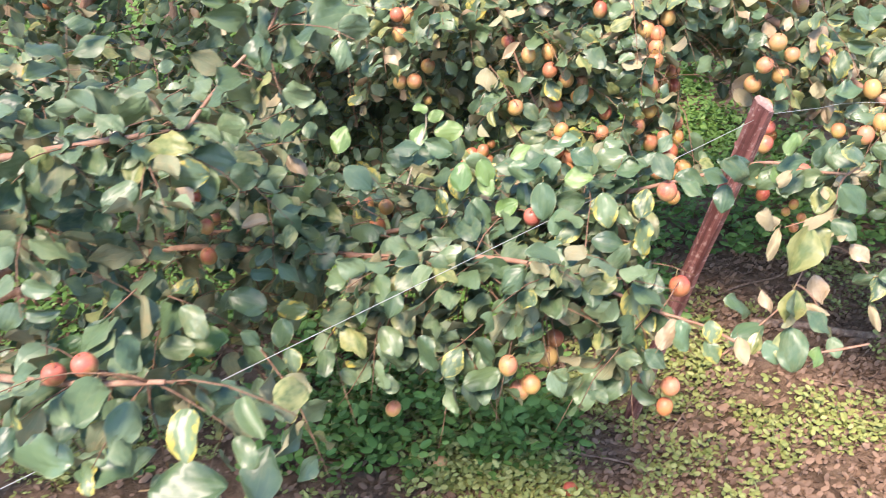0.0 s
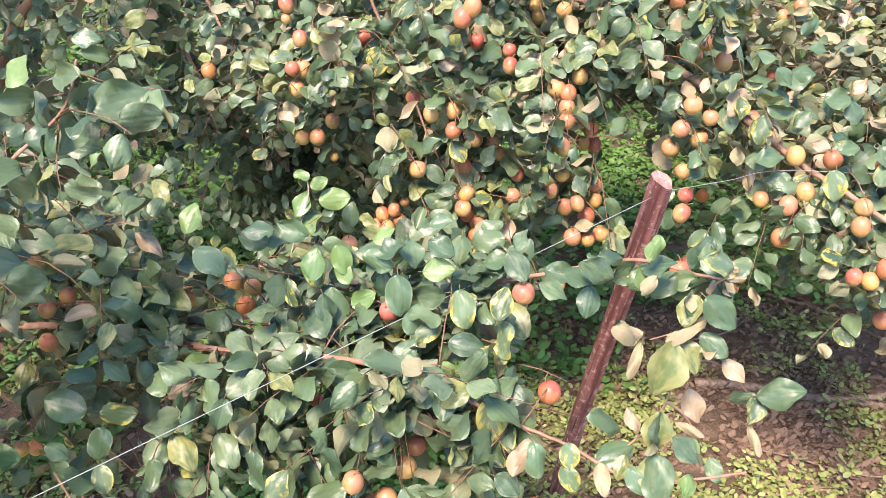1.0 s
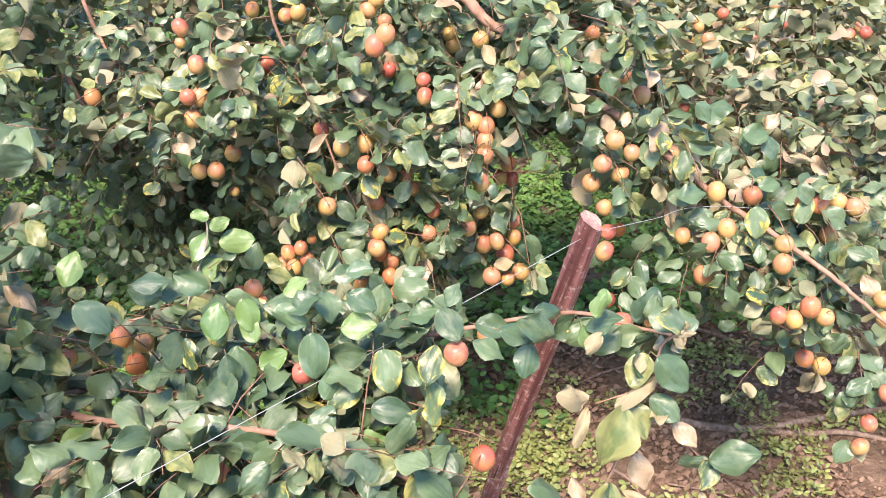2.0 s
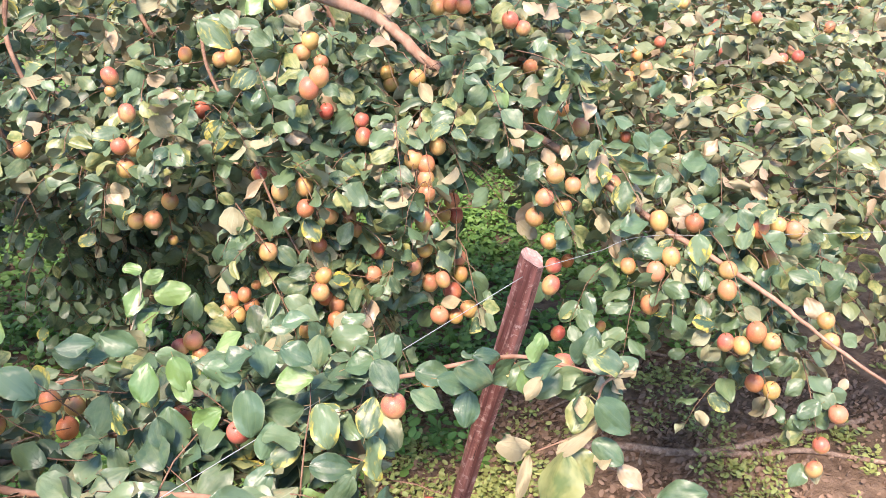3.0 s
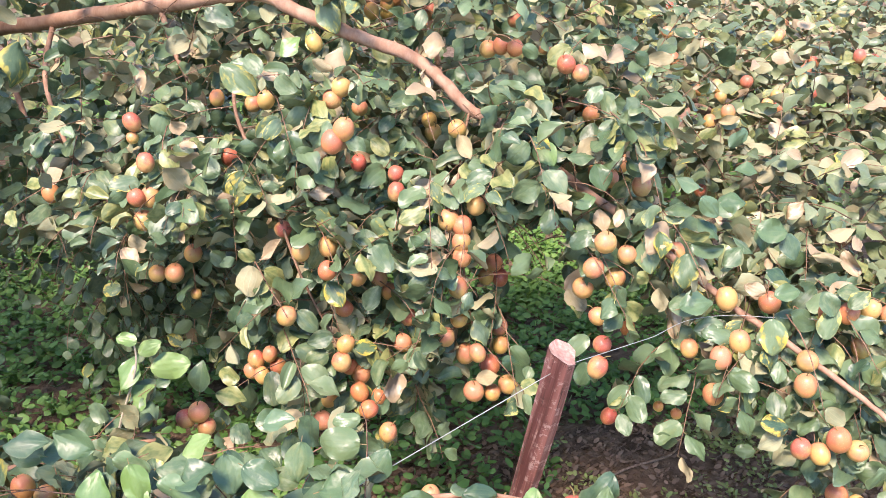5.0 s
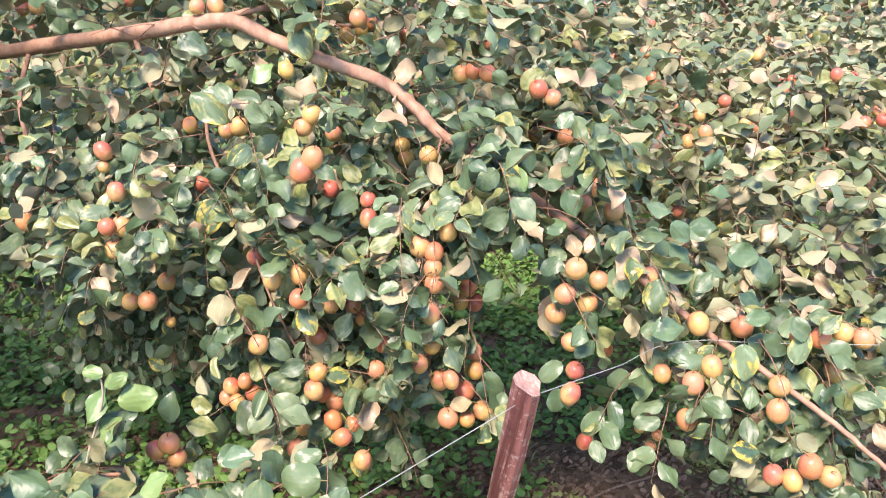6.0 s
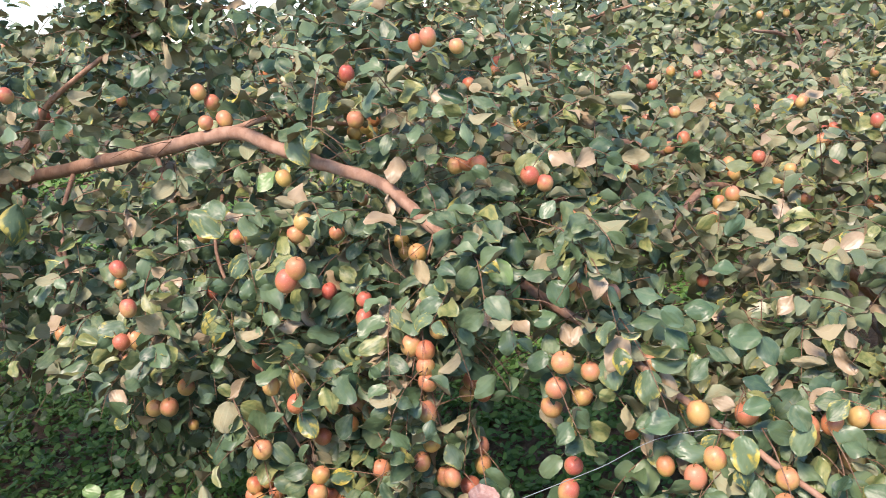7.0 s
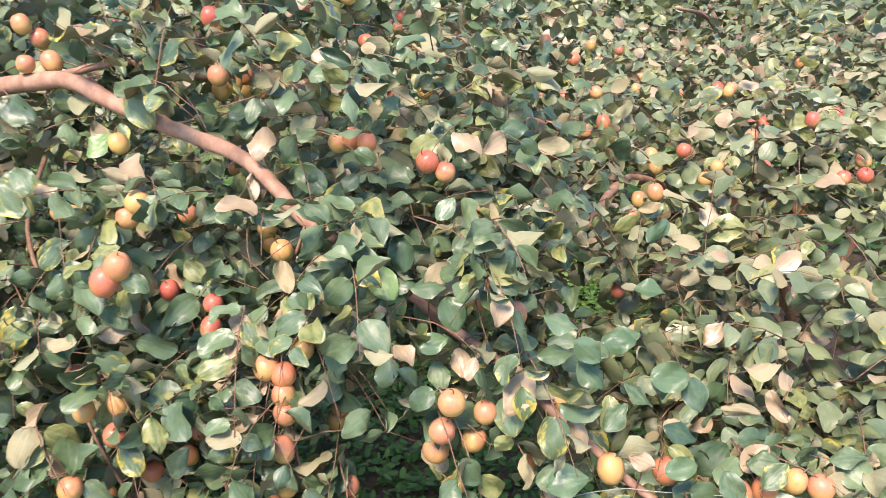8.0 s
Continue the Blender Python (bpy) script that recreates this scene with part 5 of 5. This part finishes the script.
def build_spreading_tree():
    """The broad crown beyond the post: a sloping table of leaves."""
    tree = thing("jujube_tree", 2.10, 3.40, GROUND_Z, "jujube tree with a broad flat crown of mixed leaves", "fruit tree", "orchard trees")
    fol = Foliage(MID_LEAVES)
    fol.clear = between_trees
    trunk(tree, [(2.10, 3.40, 0.0), (2.08, 3.40, 0.35), (2.05, 3.38, 0.65)], 0.055, 0.042)
    for pts in (
        [(2.05, 3.38, 0.62), (1.80, 3.10, 0.95), (1.50, 2.70, 1.08), (1.42, 2.30, 1.05)],
        [(2.05, 3.38, 0.64), (1.60, 3.25, 1.10), (1.15, 3.10, 1.36), (0.85, 2.95, 1.42)],
        [(2.06, 3.38, 0.64), (2.30, 3.00, 1.00), (2.45, 2.55, 1.12)],
        [(2.06, 3.40, 0.62), (1.95, 3.75, 1.05), (1.60, 4.10, 1.32)],
        [(2.08, 3.40, 0.62), (2.50, 3.65, 1.05), (2.90, 3.80, 1.30)],
        [(1.60, 3.25, 1.10), (1.30, 2.90, 1.26), (1.12, 2.60, 1.22)],
    ):
        limb(tree, pts, 0.020, 0.006)
    limb(tree, [(1.37, 2.36, 1.20), (1.442, 2.34, 1.127), (1.49, 2.31, 1.05), (1.54, 2.28, 0.97)], 0.007, 0.003, OLD_BARK)
    for _ in range(1200):
        x, y = rng.uniform(0.72, 3.1), rng.uniform(2.02, 4.35)
        if y < 2.3 and x < 1.22 - 0.9 * (y - 2.0):
            continue
        if y > 3.5 and x < 1.35:  # the lane behind the slot lies open to the sky
            continue
        z = table_top(x, y) - 0.03 - abs(rng.normal(0, 0.13))
        twig(fol, (x, y, z), (rng.normal(-0.1, 0.7), rng.uniform(-0.8, 0.4), rng.uniform(-0.3, 0.6)), rng.uniform(0.12, 0.30), 3.5, 0.024, face=(0, -0.3, 0.6), spread=0.8)
    for _ in range(90):  # under the near edge of the table
        x, y = rng.uniform(1.12, 2.0), rng.uniform(2.05, 2.6)
        twig(fol, (x, y, rng.uniform(0.86, 1.14)), (rng.normal(0, 0.7), -0.5, rng.uniform(-0.4, 0.3)), rng.uniform(0.12, 0.24), 4.0, 0.026)
    for _ in range(60):  # the hanging front edge
        x = rng.uniform(1.15, 2.4)
        y = 2.0 + 0.15 * rng.random() + 0.25 * max(0, 1.45 - x)
        twig(fol, (x, y, rng.uniform(0.75, 1.08)), (rng.normal(0, 0.6), -0.5, -0.3), rng.uniform(0.12, 0.26), 5.0, 0.026, face=(0, -0.6, 0.6))
    fol.single(tree, 200, lambda r: r[1] + 0.5 * r[0])
    finish(tree, fol, [PALE_TOP, LEAF_UNDER, PETIOLE])
    set_leaves(tree, [(0.96, 1.96, 1.22, 0.058, 0.7, -0.4, -0.5, "p"), (1.03, 1.96, 1.18, 0.061, 0.9, -0.3, -0.3, "p"), (1.10, 1.97, 1.21, 0.059, 0.1, -0.5, -0.9, "p"), (0.93, 2.06, 1.20, 0.057, 1.0, -0.2, 0.1, "p"), (1.02, 2.05, 1.20, 0.062, 0.9, -0.1, 0.3, "p"), (1.23, 2.01, 1.17, 0.070, 1.0, -0.2, 0.0, "u"), (1.28, 2.00, 1.14, 0.061, 0.5, -0.5, -0.8, "d"), (1.30, 2.01, 1.17, 0.050, 0.6, -0.4, -0.7, "d"), (1.20, 2.50, 1.29, 0.051, 1.0, -0.2, 0.2, "u"), (1.21, 2.10, 1.16, 0.055, 0.5, 0.1, 0.9, "d"), (1.36, 2.60, 1.28, 0.060, 0.9, -0.1, 0.4, "d"), (1.73, 2.72, 1.35, 0.069, 0.3, -0.5, -0.8, "u"), (1.55, 2.92, 1.44, 0.063, 0.7, -0.4, -0.5, "u")])
    set_leaves(tree, [(0.85, 1.99, 1.21, 0.055, 0.6, -0.4, -0.7, "d"), (1.19, 2.40, 1.25, 0.066, 0.9, -0.0, 0.5, "p"), (1.08, 1.91, 1.13, 0.056, 1.0, -0.3, -0.1, "p")])
    fruits(tree, [(1.159, 2.984, 1.556), (1.476, 2.771, 1.318), (1.432, 2.728, 1.298), (1.470, 2.730, 1.290), (1.548, 2.843, 1.216), (1.345, 2.876, 1.326), (1.508, 2.610, 1.190), (1.232, 3.030, 1.465), (1.693, 3.090, 1.328), (1.716, 2.809, 1.197), (1.859, 2.570, 1.192)], 0)
    fruits(tree, [(0.985, 2.609, 1.331), (1.021, 2.609, 1.298), (1.061, 2.714, 1.378), (1.104, 3.096, 1.591), (1.707, 2.790, 1.425), (1.888, 2.833, 1.216), (1.560, 2.700, 1.330)], 2)
    fruits(tree, [(1.198, 2.584, 1.121), (1.156, 2.435, 1.137), (1.112, 2.374, 0.594), (1.129, 2.343, 0.563), (1.120, 2.360, 0.520), (1.090, 2.370, 0.570)], 1, 0.8)
    for _ in range(60):
        x, y = rng.uniform(1.1, 2.8), rng.uniform(2.6, 4.0)
        fruit(tree, x, y, table_top(x, y) - rng.uniform(0.0, 0.14))
    return tree


SPREADING = build_spreading_tree()


def build_far_tree(x0, y0, r, h, count):
    """A tree of the rows behind, of the same pruned form."""
    tree = thing("jujube_tree", x0, y0, GROUND_Z, "pruned jujube tree in the rows behind", "fruit tree", "orchard trees")
    fol = Foliage(FAR_LEAVES)
    trunk(tree, [(x0, y0, 0.0), (x0 + 0.03, y0, 0.3), (x0, y0 + 0.02, 0.62)], 0.055, 0.042)
    for k in range(5):
        a = k * 1.26 + rng.uniform(0, 0.6)
        limb(tree, [(x0, y0, 0.58), (x0 + 0.4 * r * math.cos(a), y0 + 0.4 * r * math.sin(a), 0.75 * h), (x0 + 0.85 * r * math.cos(a), y0 + 0.85 * r * math.sin(a), 0.84 * h)], 0.020, 0.006)
    for _ in range(count):
        a, q = rng.uniform(0, 2 * math.pi), math.sqrt(rng.random())
        x, y = x0 + r * q * math.cos(a), y0 + r * q * math.sin(a)
        top = h * (1 - 0.22 * q**3) + 0.10 * noise.noise(Vector((x * 1.2, y * 1.2, h))) + 0.06 * noise.noise(Vector((x * 4, y * 4, h)))
        z = top - abs(rng.normal(0, 0.13 + 0.25 * q))
        twig(fol, (x, y, max(0.75, z)), (0.6 * math.cos(a) + rng.normal(0, 0.5), 0.6 * math.sin(a) + rng.normal(0, 0.5), rng.uniform(-0.3, 0.7)), rng.uniform(0.14, 0.32), 3.0, 0.034, (0.055, 0.078), spread=0.65)
    finish(tree, fol, [PALE_TOP, LEAF_UNDER, PETIOLE])
    for _ in range(40):
        a, q = rng.uniform(0, 2 * math.pi), math.sqrt(rng.random())
        x, y = x0 + r * q * math.cos(a), y0 + r * q * math.sin(a)
        fruit(tree, x, y, h * (1 - 0.22 * q**3) - rng.uniform(0.0, 0.2))
    return tree


for x0, y0, r, h, count in ((0.80, 6.05, 1.35, 2.12, 560), (-2.45, 3.0, 1.15, 1.42, 300), (-0.75, 5.65, 1.15, 1.66, 420), (2.75, 5.65, 1.5, 1.92, 560), (-2.1, 4.8, 1.25, 2.02, 340), (4.2, 4.4, 1.4, 1.65, 340), (0.2, 7.3, 1.5, 1.58, 280), (2.7, 8.2, 1.6, 1.55, 280), (-2.4, 7.6, 1.5, 1.58, 240), (5.2, 7.2, 1.6, 1.55, 240)):
    build_far_tree(x0, y0, r, h, count)


# ---- weeds, grass and litter on the ground ----
def build_cover(name, label, category, mat, spots, leaves, size, tall, flat=0.5):
    """Small plants, each a rosette of leaves, joined."""
    fol = Foliage([Template(3, 1, 0.62, cup=0.3, droop=0.25, stalk=False, under=False)])
    for x, y in spots:
        z = ground_height(x, y)
        k = int(rng.integers(leaves[0], leaves[1]))
        h = rng.uniform(*tall)
        for i in range(k):
            a = i * 2.4 + rng.uniform(0, 0.8)
            out = np.array([math.cos(a), math.sin(a), rng.uniform(0.1, 0.9)])
            fol.leaf((x + 0.006 * math.cos(a), y + 0.006 * math.sin(a), z + h * rng.random()), out, unit(np.array([0, -0.1, 1.0]) + rng.normal(0, flat, 3)), rng.uniform(*size))
    ob = new(name, fol.leaves_mesh(name, [mat, mat, mat]))
    return tagged(ob, label, category, kind="stuff")


def patchy(n, x0, x1, y0, y1, cut, seed):
    out = []
    while len(out) < n:
        x, y = rng.uniform(x0, x1), rng.uniform(y0, y1)
        if noise.noise(Vector((x * 2.3, y * 2.3, seed))) + 0.5 * noise.noise(Vector((x * 7, y * 7, seed))) > cut + rng.normal(0, 0.12):
            out.append((x, y))
    return out


build_cover("weeds", "low yellow-green weeds in patches on the soil", "weeds", WEED, patchy(2200, -1.2, 1.0, 0.9, 2.7, 0.20, 4.0) + patchy(900, -0.35, 0.85, 1.45, 2.45, -0.05, 8.0) + patchy(700, 0.9, 2.6, 1.0, 3.1, 0.30, 6.0) + patchy(500, -2.4, 3.0, -0.6, 1.3, 0.22, 4.0), (4, 11), (0.009, 0.028), (0.0, 0.055), 0.7)
build_cover("grass", "dense dark green ground cover under the trees", "grass", GRASS, [p for p in patchy(5400, -3.2, 2.2, 2.5, 5.2, -0.6, 9.0) if p[0] < 0.92 or p[1] > 3.1] + patchy(1500, -4.8, -0.5, 2.0, 7.0, -0.6, 9.0) + patchy(650, -0.95, 0.40, 1.75, 2.6, -0.2, 9.0) + patchy(900, -5.0, 4.5, 5.0, 9.5, -0.6, 9.0) + patchy(900, 0.3, 1.9, 3.9, 6.2, -0.6, 9.0), (4, 9), (0.020, 0.050), (0.0, 0.12), 0.7)
build_cover("grass", "rank green grass between the rows behind", "grass", GRASS, patchy(3000, -7.0, 6.0, 5.6, 14.0, -0.8, 9.0), (4, 7), (0.06, 0.13), (0.0, 0.16), 0.7)
build_cover("fallen_leaves", "brown dead leaves scattered over the soil", "leaf litter", LITTER, patchy(9000, -1.6, 3.2, 0.3, 3.2, -0.4, 14.0) + patchy(7000, 0.3, 2.4, 1.5, 3.1, -0.3, 11.0), (1, 3), (0.008, 0.032), (0.0, 0.014), 0.8)


def stick(points, r0, r1):
    line = smooth_line(points, 6)
    v, f = tube_arrays(line, np.linspace(r0, r1, len(line)), 6)
    tagged(new("dead_branch", fast_mesh("dead_branch", v, f, [DEAD_WOOD])), "dry pruned branch lying on the soil", "branch", "pruned branches")


def lying(points, r0, r1):
    stick([(x, y, ground_height(x, y) + 0.010) for x, y in points], r0, r1)


lying([(1.12, 2.55), (1.30, 2.53), (1.44, 2.48), (1.60, 2.46), (1.80, 2.50), (1.99, 2.53), (2.22, 2.56)], 0.017, 0.010)
lying([(1.55, 2.46), (1.75, 2.43), (1.90, 2.42), (2.10, 2.33), (2.30, 2.24)], 0.012, 0.008)
lying([(1.45, 3.30), (1.57, 3.21), (1.76, 3.05), (1.91, 2.85), (2.00, 2.70)], 0.010, 0.005)
for x, y, a, n in ((1.05, 2.75, 0.5, 0.6), (0.55, 1.75, 0.9, 0.45), (1.60, 2.05, 0.1, 0.7), (0.15, 1.95, -0.4, 0.5), (0.95, 1.95, 0.2, 0.5), (1.2, 2.2, -0.3, 0.4)):
    lying([(x + k * n * math.cos(a) + rng.normal(0, 0.015), y + k * n * math.sin(a) + rng.normal(0, 0.015)) for k in (0, 0.25, 0.5, 0.75, 1.0)], 0.007 * n + 0.001, 0.0025)


def fallen(x, y):
    """A ripe fruit that has dropped."""
    ob = new("fallen_fruit", FRUITS[4])
    ob.matrix_basis = pose(x, y, ground_height(x, y) + 0.019, 70, 20, rng.uniform(0, 360))
    tagged(ob, "ripe red-orange jujube fallen on the soil", "fruit", "fallen fruit")


for x, y in [(0.01, 1.80), (0.35, 1.69)]:
    fallen(x, y)


def build_far_rows():
    """The orchard's further rows, low and even to the skyline, joined."""
    fol = Foliage(FAR_LEAVES)
    for _ in range(6500):
        y = 9.5 + 55 * rng.random() ** 2.2
        x = rng.uniform(-1, 1) * (6 + 0.75 * y)
        z = 1.48 + 0.16 * noise.noise(Vector((x * 0.7, y * 0.7, 5.0))) - abs(rng.normal(0, 0.16))
        s = 0.14 + 0.014 * (y - 9.5)
        fol.leaf((x, y, z), rng.normal(0, 1, 3), unit(np.array([0, -0.4, 0.8]) + rng.normal(0, 0.6, 3)), s)
    ob = new("orchard_rows", fol.leaves_mesh("orchard_rows", [PALE_TOP, LEAF_UNDER, PETIOLE]))
    tagged(ob, "low green orchard rows stretching to the skyline", "orchard", kind="stuff")


build_far_rows()
